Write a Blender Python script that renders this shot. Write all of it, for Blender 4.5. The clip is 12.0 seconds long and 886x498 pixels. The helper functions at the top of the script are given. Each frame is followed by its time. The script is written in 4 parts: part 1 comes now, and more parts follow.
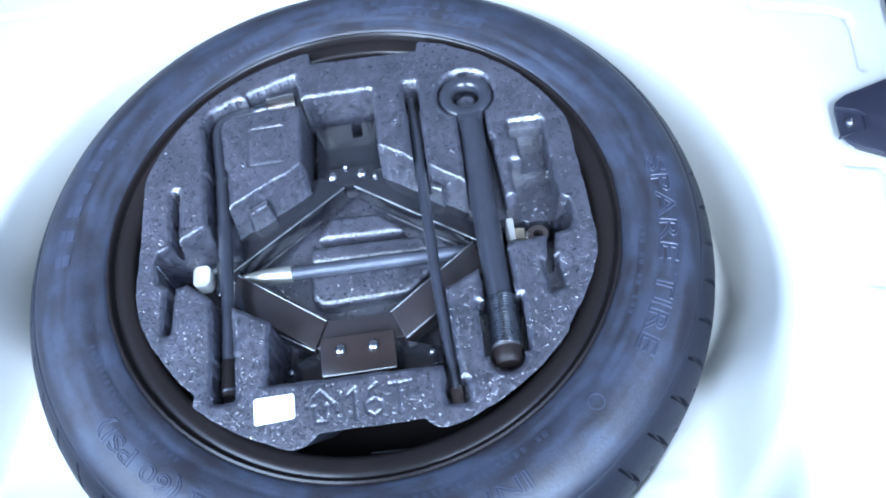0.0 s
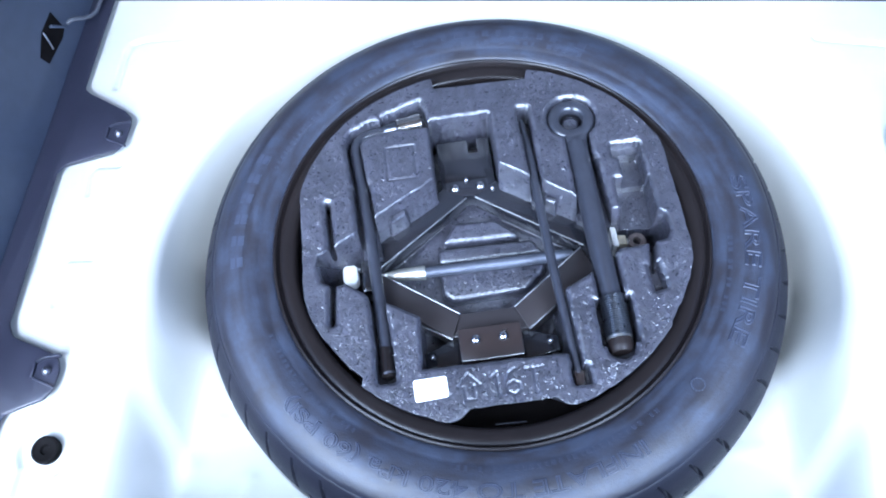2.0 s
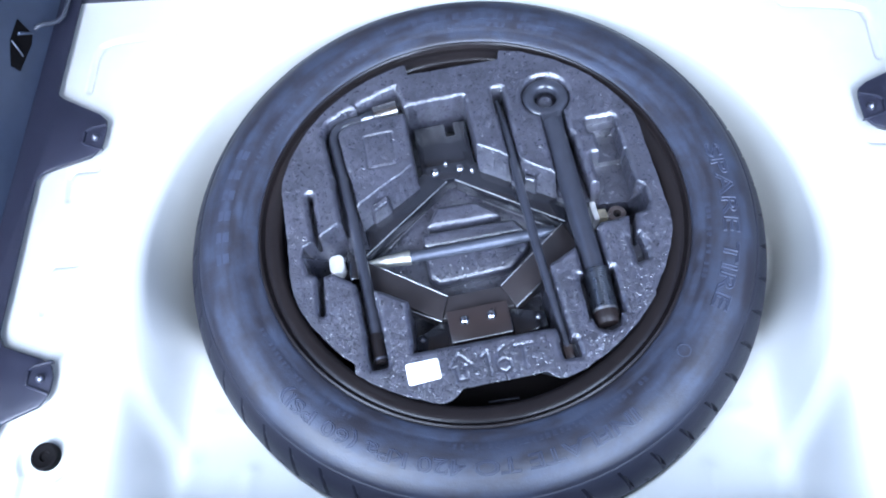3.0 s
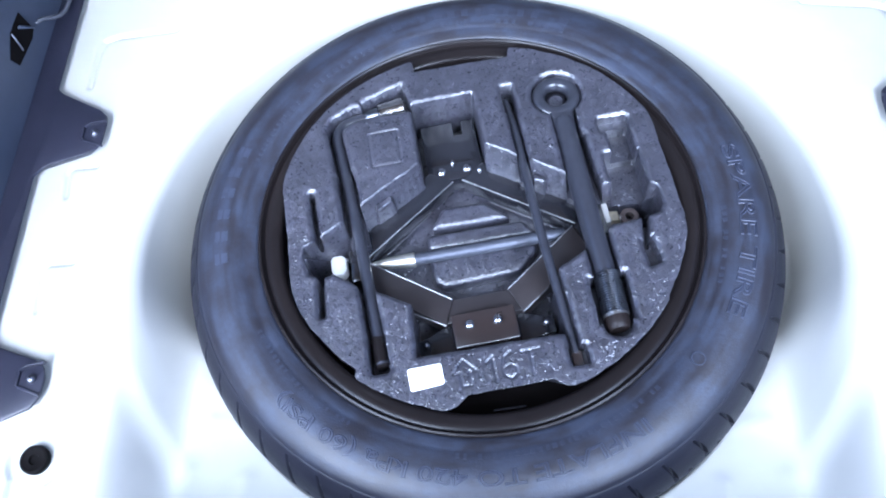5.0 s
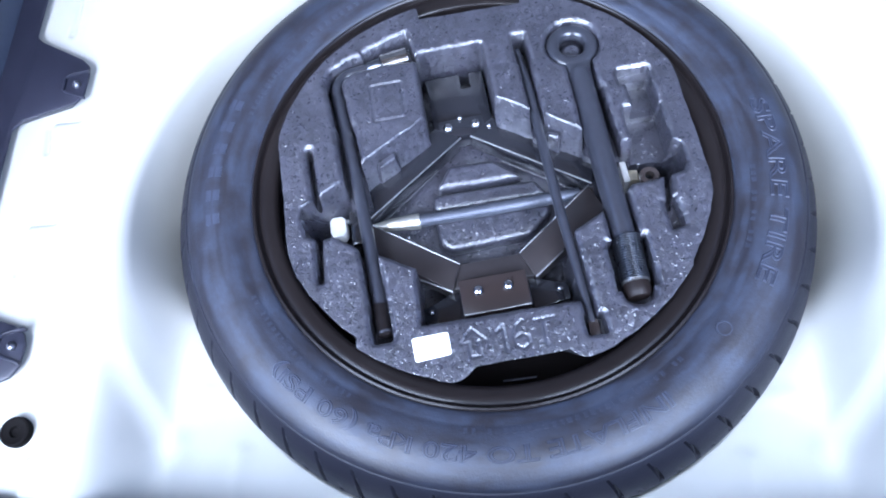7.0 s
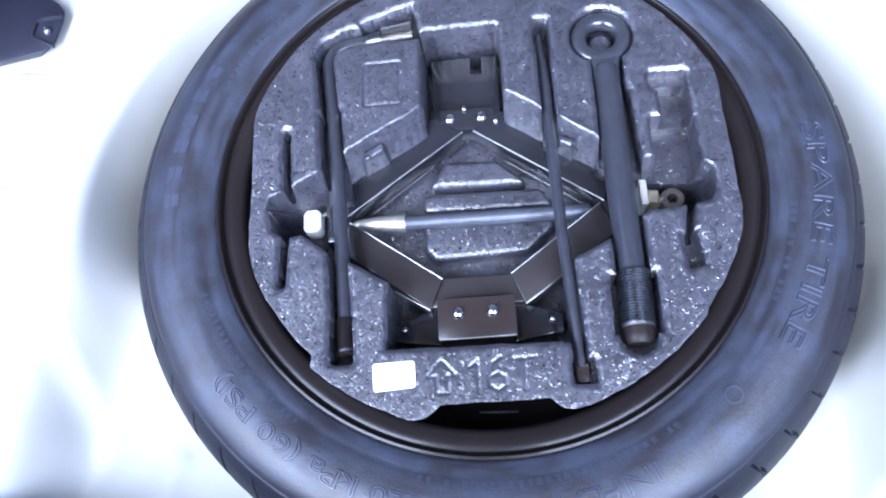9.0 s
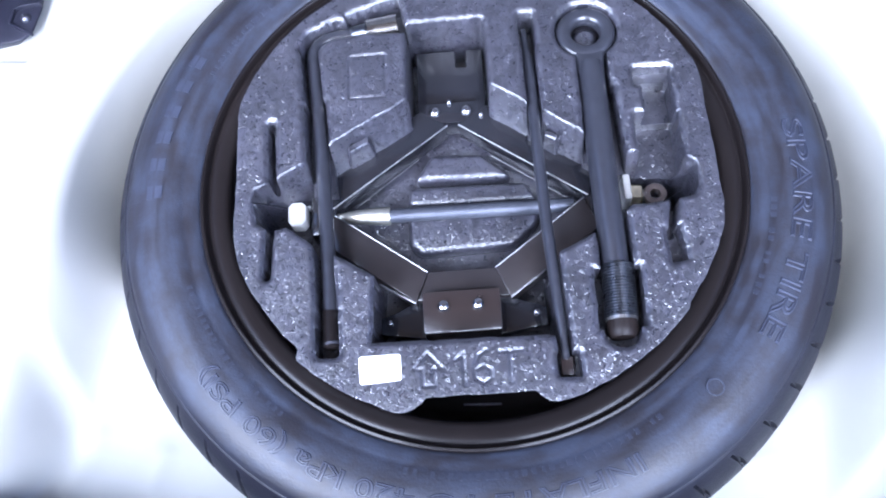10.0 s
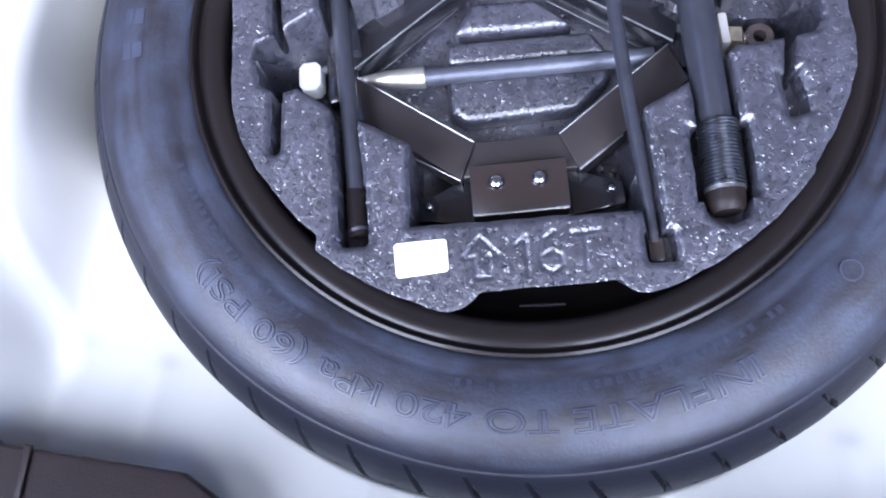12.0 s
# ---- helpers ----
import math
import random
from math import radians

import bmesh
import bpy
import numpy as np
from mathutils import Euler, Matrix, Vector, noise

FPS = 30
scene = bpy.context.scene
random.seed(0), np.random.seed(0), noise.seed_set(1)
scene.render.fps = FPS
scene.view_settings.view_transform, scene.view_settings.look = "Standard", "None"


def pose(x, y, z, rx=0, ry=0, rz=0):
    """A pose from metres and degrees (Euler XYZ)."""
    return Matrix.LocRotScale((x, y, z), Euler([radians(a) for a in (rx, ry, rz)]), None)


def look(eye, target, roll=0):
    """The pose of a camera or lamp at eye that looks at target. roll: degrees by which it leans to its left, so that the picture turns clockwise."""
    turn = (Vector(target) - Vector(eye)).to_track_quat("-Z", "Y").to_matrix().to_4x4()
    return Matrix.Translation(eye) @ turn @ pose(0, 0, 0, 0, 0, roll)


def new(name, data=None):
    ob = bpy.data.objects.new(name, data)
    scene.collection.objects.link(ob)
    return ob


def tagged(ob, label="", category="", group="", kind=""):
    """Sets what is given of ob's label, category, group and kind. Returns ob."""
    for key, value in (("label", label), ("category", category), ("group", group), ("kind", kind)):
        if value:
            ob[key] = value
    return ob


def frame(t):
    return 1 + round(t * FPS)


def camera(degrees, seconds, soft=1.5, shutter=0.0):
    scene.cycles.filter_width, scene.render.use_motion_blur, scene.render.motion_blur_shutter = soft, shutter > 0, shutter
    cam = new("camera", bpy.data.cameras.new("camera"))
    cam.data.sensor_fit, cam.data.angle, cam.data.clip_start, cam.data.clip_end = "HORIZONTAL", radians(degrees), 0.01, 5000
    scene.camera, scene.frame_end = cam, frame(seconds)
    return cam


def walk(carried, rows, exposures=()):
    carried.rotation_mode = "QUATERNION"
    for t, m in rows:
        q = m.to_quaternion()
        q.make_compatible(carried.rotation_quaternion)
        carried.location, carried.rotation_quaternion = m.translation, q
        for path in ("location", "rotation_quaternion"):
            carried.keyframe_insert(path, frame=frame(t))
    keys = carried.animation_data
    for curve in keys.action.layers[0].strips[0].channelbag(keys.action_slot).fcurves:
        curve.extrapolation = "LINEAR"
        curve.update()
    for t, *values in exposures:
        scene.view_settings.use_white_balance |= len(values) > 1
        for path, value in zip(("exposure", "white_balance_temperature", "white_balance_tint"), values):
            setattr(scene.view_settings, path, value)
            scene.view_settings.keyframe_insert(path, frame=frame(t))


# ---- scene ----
cam = camera(58.5, 12.0, soft=2.0)
ROWS = [
    (0.0, 0.1382, -0.3387, 0.5678, 28.957, 4.427, 3.801),
    (0.5, 0.1459, -0.3248, 0.5626, 26.293, 3.508, 2.791),
    (1.0, 0.1141, -0.3306, 0.5613, 24.321, 4.359, 2.361),
    (1.5, 0.0555, -0.3468, 0.6315, 24.873, 4.434, 4.231),
    (2.0, 0.0307, -0.3712, 0.7019, 26.495, 4.083, 3.974),
    (2.5, 0.0278, -0.3744, 0.7151, 24.468, 4.696, 2.018),
    (3.0, 0.0308, -0.3749, 0.7102, 25.024, 4.527, 0.302),
    (5.0, 0.0349, -0.3704, 0.6817, 25.796, 5.018, 1.253),
    (5.5, 0.0306, -0.3689, 0.6774, 25.577, 5.175, 1.387),
    (6.0, 0.0318, -0.3680, 0.6754, 25.596, 5.082, 2.275),
    (6.5, 0.0311, -0.3653, 0.6752, 25.740, 5.142, 1.796),
    (7.0, 0.0242, -0.3507, 0.6359, 23.161, 4.926, 1.471),
    (9.0, 0.0631, -0.2674, 0.5680, 20.308, 5.722, 8.019),
    (9.5, 0.0758, -0.2643, 0.5779, 20.382, 6.391, 9.444),
    (10.0, 0.0544, -0.2672, 0.5719, 19.582, 3.892, 7.609),
    (10.5, 0.0412, -0.2714, 0.5515, 18.874, 3.194, 5.903),
    (11.0, 0.0366, -0.2528, 0.5613, 18.094, 4.294, 6.608),
    (11.5, 0.0370, -0.2838, 0.5037, 15.883, 5.402, 7.036),
    (12.0, 0.0223, -0.2717, 0.4457, 14.549, 5.334, 6.725),
]
EXPOSURES = [(0.0, 3.34, 4500, 5), (1.5, 3.40, 4520, 6), (2.5, 3.28, 4640, 9), (6.0, 3.2, 4740, 11), (9.0, 3.43, 4820, 14), (12.0, 3.25, 5100, 17)]
walk(cam, [(t, pose(x, y, z, rx, ry, rz)) for t, x, y, z, rx, ry, rz in ROWS], EXPOSURES)

# ---- light: hazy daylight that comes in through the open rear of the car ----
world = bpy.data.worlds.new("sky")
scene.world = world
world.use_nodes = True
nt = world.node_tree
sky = nt.nodes.new("ShaderNodeTexSky")
sky.sky_type, sky.sun_disc = "NISHITA", False
sky.sun_elevation, sky.sun_rotation = radians(49), radians(183)
sky.dust_density, sky.air_density = 5.0, 0.65
nt.nodes["Background"].inputs["Strength"].default_value = 0.10
nt.links.new(sky.outputs[0], nt.nodes["Background"].inputs["Color"])
sun = new("sun", bpy.data.lights.new("sun", "SUN"))
sun.data.energy, sun.data.angle, sun.data.color = 2.9, radians(80), (1.0, 0.965, 0.915)
sun.matrix_basis = look((-0.05, -0.86, 1.0), (0, 0, 0))

FOAM = pose(-0.0008, 0.0169, 0, 0, 0, 10.7) @ Matrix.Scale(1.04, 4)      # the tool tray lies turned in the wheel
MM = 0.001


# ---- materials ----
def material(name, base, rough, metal=0.0, coat=0.0, spec=0.5, vary=0.15, vary_scale=40.0, bump=0.0, bump_scale=300.0, rough_vary=0.1, stain=None, stain_scale=9.0):
    m = bpy.data.materials.new(name)
    m.use_nodes = True
    n, l = m.node_tree.nodes, m.node_tree.links
    b = n["Principled BSDF"]
    b.inputs["Metallic"].default_value, b.inputs["Coat Weight"].default_value = metal, coat
    b.inputs["Coat Roughness"].default_value, b.inputs["Specular IOR Level"].default_value = 0.08, spec
    co = n.new("ShaderNodeTexCoord")
    big, fine = n.new("ShaderNodeTexNoise"), n.new("ShaderNodeTexNoise")
    for node, s, d in ((big, stain_scale, 4), (fine, vary_scale, 5)):
        node.inputs["Scale"].default_value, node.inputs["Detail"].default_value = s, d
        l.new(co.outputs["Object"], node.inputs["Vector"])
    ramp = n.new("ShaderNodeMapRange")
    ramp.inputs["From Min"].default_value, ramp.inputs["From Max"].default_value = 0.3, 0.7
    ramp.inputs["To Min"].default_value, ramp.inputs["To Max"].default_value = 1 - vary, 1 + vary
    l.new(fine.outputs["Fac"], ramp.inputs["Value"])
    tint = n.new("ShaderNodeMix")
    tint.data_type = "RGBA"
    tint.inputs["A"].default_value = (*base, 1)
    tint.inputs["B"].default_value = (*(stain or [c * 0.8 for c in base]), 1)
    edge = n.new("ShaderNodeMapRange")
    edge.inputs["From Min"].default_value, edge.inputs["From Max"].default_value = 0.5, 0.72
    edge.inputs["To Max"].default_value = 0.7
    l.new(big.outputs["Fac"], edge.inputs["Value"])
    l.new(edge.outputs[0], tint.inputs["Factor"])
    mul = n.new("ShaderNodeVectorMath")
    mul.operation = "SCALE"
    l.new(tint.outputs["Result"], mul.inputs[0])
    l.new(ramp.outputs[0], mul.inputs["Scale"])
    l.new(mul.outputs[0], b.inputs["Base Color"])
    rr = n.new("ShaderNodeMapRange")
    rr.inputs["To Min"].default_value, rr.inputs["To Max"].default_value = max(0.02, rough - rough_vary), min(1, rough + rough_vary)
    l.new(fine.outputs["Fac"], rr.inputs["Value"])
    l.new(rr.outputs[0], b.inputs["Roughness"])
    if bump:
        grain, bu = n.new("ShaderNodeTexNoise"), n.new("ShaderNodeBump")
        grain.inputs["Scale"].default_value, grain.inputs["Detail"].default_value = bump_scale, 3
        bu.inputs["Strength"].default_value, bu.inputs["Distance"].default_value = bump, 0.0008
        l.new(co.outputs["Object"], grain.inputs["Vector"])
        l.new(grain.outputs["Fac"], bu.inputs["Height"])
        l.new(bu.outputs[0], b.inputs["Normal"])
    return m


def foam_material():
    """Black expanded-bead foam: pressed beads of 4 to 6 mm, with small shiny skins between them."""
    m = bpy.data.materials.new("bead_foam")
    m.use_nodes = True
    n, l = m.node_tree.nodes, m.node_tree.links
    b = n["Principled BSDF"]
    b.inputs["Specular IOR Level"].default_value = 1.0
    b.inputs["Coat Weight"].default_value, b.inputs["Coat Roughness"].default_value, b.inputs["Coat IOR"].default_value = 0.6, 0.32, 1.55
    co = n.new("ShaderNodeTexCoord")

    def maths(op, a, c, d=0.0):
        node = n.new("ShaderNodeMath")
        node.operation = op
        for k, v in enumerate((a, c, d)):
            if isinstance(v, (int, float)):
                node.inputs[k].default_value = v
            else:
                l.new(v, node.inputs[k])
        return node.outputs[0]

    def spread(v, lo, hi, a, c):
        node = n.new("ShaderNodeMapRange")
        for k, x in (("From Min", lo), ("From Max", hi), ("To Min", a), ("To Max", c)):
            node.inputs[k].default_value = x
        l.new(v, node.inputs["Value"])
        return node.outputs[0]

    warp, mixv = n.new("ShaderNodeTexNoise"), n.new("ShaderNodeMix")
    warp.inputs["Scale"].default_value = 120
    mixv.data_type, mixv.blend_type = "RGBA", "LINEAR_LIGHT"
    mixv.inputs["Factor"].default_value = 0.004
    l.new(co.outputs["Object"], warp.inputs["Vector"])
    l.new(co.outputs["Object"], mixv.inputs["A"])
    l.new(warp.outputs["Color"], mixv.inputs["B"])

    def cells(scale, feature="F1"):
        v = n.new("ShaderNodeTexVoronoi")
        v.feature, v.inputs["Scale"].default_value = feature, scale
        l.new(mixv.outputs["Result"], v.inputs["Vector"])
        return v

    bead, seam, skin = cells(235), cells(235, "DISTANCE_TO_EDGE"), cells(620)
    tone, shine = n.new("ShaderNodeSeparateColor"), n.new("ShaderNodeSeparateColor")
    l.new(bead.outputs["Color"], tone.inputs[0])
    l.new(skin.outputs["Color"], shine.inputs[0])
    dirt, grain = n.new("ShaderNodeTexNoise"), n.new("ShaderNodeTexNoise")
    for node, scale in ((dirt, 14), (grain, 900)):
        node.inputs["Scale"].default_value, node.inputs["Detail"].default_value = scale, 5
        l.new(co.outputs["Object"], node.inputs["Vector"])
    ramp = n.new("ShaderNodeValToRGB")
    ramp.color_ramp.elements[0].color, ramp.color_ramp.elements[1].color = (0.0182, 0.0180, 0.0248, 1), (0.0355, 0.0342, 0.0445, 1)
    ramp.color_ramp.elements[0].position, ramp.color_ramp.elements[1].position = 0.3, 0.75
    l.new(dirt.outputs["Fac"], ramp.inputs["Fac"])
    mul = n.new("ShaderNodeVectorMath")
    mul.operation = "SCALE"
    l.new(ramp.outputs["Color"], mul.inputs[0])
    l.new(spread(tone.outputs[0], 0, 1, 0.62, 1.42), mul.inputs["Scale"])
    l.new(mul.outputs[0], b.inputs["Base Color"])
    # a few of the small skins are smooth and lean far over
    glint = spread(shine.outputs[0], 0.68, 0.80, 0, 1)
    l.new(maths("MULTIPLY_ADD", glint, -0.04, spread(tone.outputs[1], 0, 1, 0.28, 0.46)), b.inputs["Roughness"])
    dome_up = maths("MULTIPLY", glint, spread(maths("POWER", skin.outputs["Distance"], 2.0), 0, 0.25, 1.7, 0))
    height = maths("ADD", dome_up, spread(seam.outputs["Distance"], 0, 0.30, 0, 0.45))
    height = maths("ADD", height, maths("MULTIPLY_ADD", grain.outputs["Fac"], 0.25, maths("MULTIPLY", tone.outputs[2], 0.30)))
    bu = n.new("ShaderNodeBump")
    bu.inputs["Strength"].default_value, bu.inputs["Distance"].default_value = 0.27, 0.0008
    l.new(height, bu.inputs["Height"])
    lean, sized, turn, unit = (n.new("ShaderNodeVectorMath") for _ in range(4))
    lean.operation, sized.operation, turn.operation, unit.operation = "SUBTRACT", "SCALE", "ADD", "NORMALIZE"
    lean.inputs[1].default_value = (0.5, 0.5, 0.5)
    l.new(skin.outputs["Color"], lean.inputs[0])
    l.new(lean.outputs[0], sized.inputs[0])
    l.new(maths("MULTIPLY_ADD", glint, 0.42, 0.09), sized.inputs["Scale"])
    l.new(sized.outputs[0], turn.inputs[0])
    l.new(bu.outputs[0], turn.inputs[1])
    l.new(turn.outputs[0], unit.inputs[0])
    l.new(unit.outputs[0], b.inputs["Normal"])
    l.new(unit.outputs[0], b.inputs["Coat Normal"])
    return m


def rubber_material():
    """Tyre rubber: blue-grey with scuffs on the sidewall; the outer shoulder's shade is put into the colour."""
    m = bpy.data.materials.new("tyre_rubber")
    m.use_nodes = True
    n, l = m.node_tree.nodes, m.node_tree.links
    b = n["Principled BSDF"]
    co, sep, comb = n.new("ShaderNodeTexCoord"), n.new("ShaderNodeSeparateXYZ"), n.new("ShaderNodeCombineXYZ")
    l.new(co.outputs["Object"], sep.inputs[0])
    turn, rad, flat = n.new("ShaderNodeMath"), n.new("ShaderNodeVectorMath"), n.new("ShaderNodeVectorMath")
    turn.operation, rad.operation, flat.operation = "ARCTAN2", "LENGTH", "MULTIPLY"
    flat.inputs[1].default_value = (1, 1, 0)
    l.new(sep.outputs["X"], turn.inputs[0])
    l.new(sep.outputs["Y"], turn.inputs[1])
    l.new(co.outputs["Object"], flat.inputs[0])
    l.new(flat.outputs[0], rad.inputs[0])
    l.new(turn.outputs[0], comb.inputs["X"])
    l.new(rad.outputs["Value"], comb.inputs["Y"])
    stretch = n.new("ShaderNodeVectorMath")
    stretch.operation = "MULTIPLY"
    stretch.inputs[1].default_value = (2.2, 55.0, 1.0)
    l.new(comb.outputs[0], stretch.inputs[0])
    streak, cloud, grain = n.new("ShaderNodeTexNoise"), n.new("ShaderNodeTexNoise"), n.new("ShaderNodeTexNoise")
    streak.inputs["Scale"].default_value, streak.inputs["Detail"].default_value, streak.inputs["Roughness"].default_value = 1.6, 6, 0.62
    cloud.inputs["Scale"].default_value, cloud.inputs["Detail"].default_value, cloud.inputs["Roughness"].default_value = 32, 8, 0.68
    grain.inputs["Scale"].default_value, grain.inputs["Detail"].default_value = 500, 4
    l.new(stretch.outputs[0], streak.inputs["Vector"])
    l.new(co.outputs["Object"], cloud.inputs["Vector"])
    l.new(co.outputs["Object"], grain.inputs["Vector"])
    mixed = n.new("ShaderNodeMath")
    mixed.operation = "MULTIPLY"
    # Darkens the colour towards the outer shoulder, in place of the shade there.
    shoulder_shade = n.new("ShaderNodeMapRange")
    shoulder_shade.inputs["From Min"].default_value, shoulder_shade.inputs["From Max"].default_value = 0.2730, 0.2880
    shoulder_shade.inputs["To Min"].default_value, shoulder_shade.inputs["To Max"].default_value = 1.0, 0.0
    l.new(rad.outputs["Value"], shoulder_shade.inputs["Value"])
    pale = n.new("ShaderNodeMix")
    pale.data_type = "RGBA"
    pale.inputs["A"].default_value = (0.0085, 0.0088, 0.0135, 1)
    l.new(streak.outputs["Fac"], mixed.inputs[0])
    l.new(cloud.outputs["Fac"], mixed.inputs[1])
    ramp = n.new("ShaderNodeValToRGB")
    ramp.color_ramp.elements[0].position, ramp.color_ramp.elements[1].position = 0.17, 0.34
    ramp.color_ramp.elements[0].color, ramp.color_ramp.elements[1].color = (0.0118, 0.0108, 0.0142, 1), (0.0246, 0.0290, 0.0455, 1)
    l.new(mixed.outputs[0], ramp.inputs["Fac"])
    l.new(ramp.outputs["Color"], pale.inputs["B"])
    l.new(shoulder_shade.outputs[0], pale.inputs["Factor"])
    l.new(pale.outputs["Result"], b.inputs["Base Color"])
    gloss = n.new("ShaderNodeMapRange")
    gloss.inputs["To Min"].default_value, gloss.inputs["To Max"].default_value = 0.18, 0.46
    l.new(shoulder_shade.outputs[0], gloss.inputs["Value"])
    l.new(gloss.outputs[0], b.inputs["Specular IOR Level"])
    rough = n.new("ShaderNodeMapRange")
    rough.inputs["From Min"].default_value, rough.inputs["From Max"].default_value = 0.3, 0.7
    rough.inputs["To Min"].default_value, rough.inputs["To Max"].default_value = 0.40, 0.58
    l.new(streak.outputs["Fac"], rough.inputs["Value"])
    l.new(rough.outputs[0], b.inputs["Roughness"])
    bu = n.new("ShaderNodeBump")
    bu.inputs["Strength"].default_value, bu.inputs["Distance"].default_value = 0.30, 0.0008
    l.new(grain.outputs["Fac"], bu.inputs["Height"])
    l.new(bu.outputs[0], b.inputs["Normal"])
    return m


M_FOAM = foam_material()
M_PAINT = material("white_body_paint", (0.402, 0.400, 0.366), 0.42, coat=0.5, vary=0.02, vary_scale=25, rough_vary=0.06, stain=(0.36, 0.36, 0.33))
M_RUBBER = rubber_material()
M_PRINT = material("raised_rubber_print", (0.0220, 0.0240, 0.0370), 0.42, vary=0.2, vary_scale=150, bump=0.1, bump_scale=900)
M_LETTER = material("raised_rubber", (0.0280, 0.0312, 0.0485), 0.38, vary=0.2, vary_scale=150, bump=0.1, bump_scale=900)
M_RIM = material("black_rim_enamel", (0.0085, 0.0068, 0.0066), 0.30, coat=0.08, spec=0.20, vary=0.10, vary_scale=30, bump=0.03, bump_scale=500, rough_vary=0.04, stain=(0.0120, 0.0092, 0.0085))
M_JACK = material("black_jack_enamel", (0.0105, 0.0105, 0.0130), 0.22, coat=0.6, vary=0.12, vary_scale=120, bump=0.04, bump_scale=500, rough_vary=0.05, stain=(0.0135, 0.0125, 0.0145), stain_scale=30)
M_EYE = material("brown_oxide_steel", (0.13, 0.105, 0.095), 0.42, metal=0.8, vary=0.15, vary_scale=150, bump=0.05)
M_RIVET = material("bright_rivet_steel", (0.42, 0.42, 0.44), 0.20, metal=1.0, vary=0.1, vary_scale=200, bump=0.03, bump_scale=900)
# Black enamel of the near arms and yoke, a warm reflection mixed into the colour.
M_ARM = material("enamel_grey_reflection", (0.0215, 0.0180, 0.0178), 0.30, coat=0.35, vary=0.08, vary_scale=90, bump=0.03, bump_scale=500, rough_vary=0.04, stain=(0.0180, 0.0152, 0.0150), stain_scale=30)
M_END = material("brown_pocket_end", (0.010, 0.0070, 0.0062), 0.5, spec=0.2, vary=0.15, vary_scale=150, bump=0.06)
# Black enamel with the warm brown reflection from overhead put into its colour.
M_BROWN_REFLECTION = material("enamel_brown_reflection", (0.022, 0.0156, 0.0137), 0.28, coat=0.35, vary=0.05, vary_scale=60, bump=0.015, bump_scale=500, rough_vary=0.02, stain=(0.019, 0.0135, 0.0120), stain_scale=30)
M_TOOL = material("black_tool_steel", (0.0205, 0.0212, 0.0275), 0.32, coat=0.5, vary=0.15, vary_scale=160, bump=0.06, bump_scale=700, rough_vary=0.05, stain=(0.0168, 0.0170, 0.0212), stain_scale=40)
M_ZINC = material("zinc_plated_steel", (0.45, 0.44, 0.42), 0.36, metal=1.0, vary=0.12, vary_scale=200, bump=0.08, bump_scale=900)
M_CHROME = material("bright_plated_steel", (0.40, 0.38, 0.36), 0.22, metal=1.0, vary=0.08, vary_scale=200, bump=0.04, bump_scale=900, rough_vary=0.05)
M_SCREW = material("dull_threaded_steel", (0.085, 0.09, 0.11), 0.46, metal=0.6, vary=0.15, vary_scale=200, bump=0.08, bump_scale=900)
M_SLEEVE = material("pale_plated_steel", (0.66, 0.64, 0.56), 0.46, metal=1.0, vary=0.1, vary_scale=200, bump=0.06, bump_scale=900)
M_GOLD = material("yellow_passivated_steel", (0.78, 0.70, 0.50), 0.34, metal=1.0, vary=0.15, vary_scale=200, bump=0.06, bump_scale=900)
M_EDGE = material("sheared_steel_edge", (0.30, 0.30, 0.30), 0.4, metal=1.0, vary=0.2, vary_scale=200)
M_STEEL = material("grey_screw_steel", (0.17, 0.172, 0.20), 0.44, metal=1.0, vary=0.15, vary_scale=200, bump=0.06, bump_scale=900)
M_WASHER = material("white_nylon", (0.4080, 0.3960, 0.3720), 0.45, vary=0.08, vary_scale=150, bump=0.05)
M_DARKSTEEL = material("dark_threaded_steel", (0.12, 0.125, 0.14), 0.30, metal=1.0, vary=0.1, vary_scale=200, bump=0.02, bump_scale=900)
# Trim plastic with the light it catches put into a paler, bluer colour.
M_LINER = material("blue_grey_lit_plastic", (0.0420, 0.0504, 0.0756), 0.50, vary=0.12, vary_scale=70, bump=0.3, bump_scale=1400, stain=(0.0504, 0.0588, 0.0847))
M_CUTOUT = material("dull_grey_tan_cutout", (0.055, 0.049, 0.043), 0.6, vary=0.1, vary_scale=100, bump=0.1, bump_scale=900)
M_TRIM = material("dark_grained_plastic", (0.0132, 0.0138, 0.0245), 0.42, vary=0.12, vary_scale=70, bump=0.3, bump_scale=1400, stain=(0.0180, 0.0185, 0.0310))
M_SILL = material("brown_black_plastic", (0.0125, 0.0082, 0.0082), 0.5, spec=0.2, vary=0.12, vary_scale=70, bump=0.3, bump_scale=1400, stain=(0.0160, 0.0108, 0.0105))
M_STICKER = material("white_paper", (0.82, 0.81, 0.79), 0.6, vary=0.03, bump=0.03)
M_PLUG = material("black_rubber_plug", (0.004, 0.0035, 0.0035), 0.8, spec=0.06, vary=0.2, bump=0.2)
# Tones of the unseen tailgate, roof and seat back are set for their reflections.
M_GATE = material("brown_tailgate_lining", (0.26, 0.18, 0.13), 0.8, vary=0.08, bump=0.3, bump_scale=800)
M_LINING = material("beige_headlining", (0.38, 0.30, 0.25), 0.9, vary=0.06, bump=0.3, bump_scale=800)
M_SEAT = material("charcoal_seat_cloth", (0.045, 0.047, 0.054), 0.85, vary=0.2, vary_scale=300, bump=0.4, bump_scale=1200)
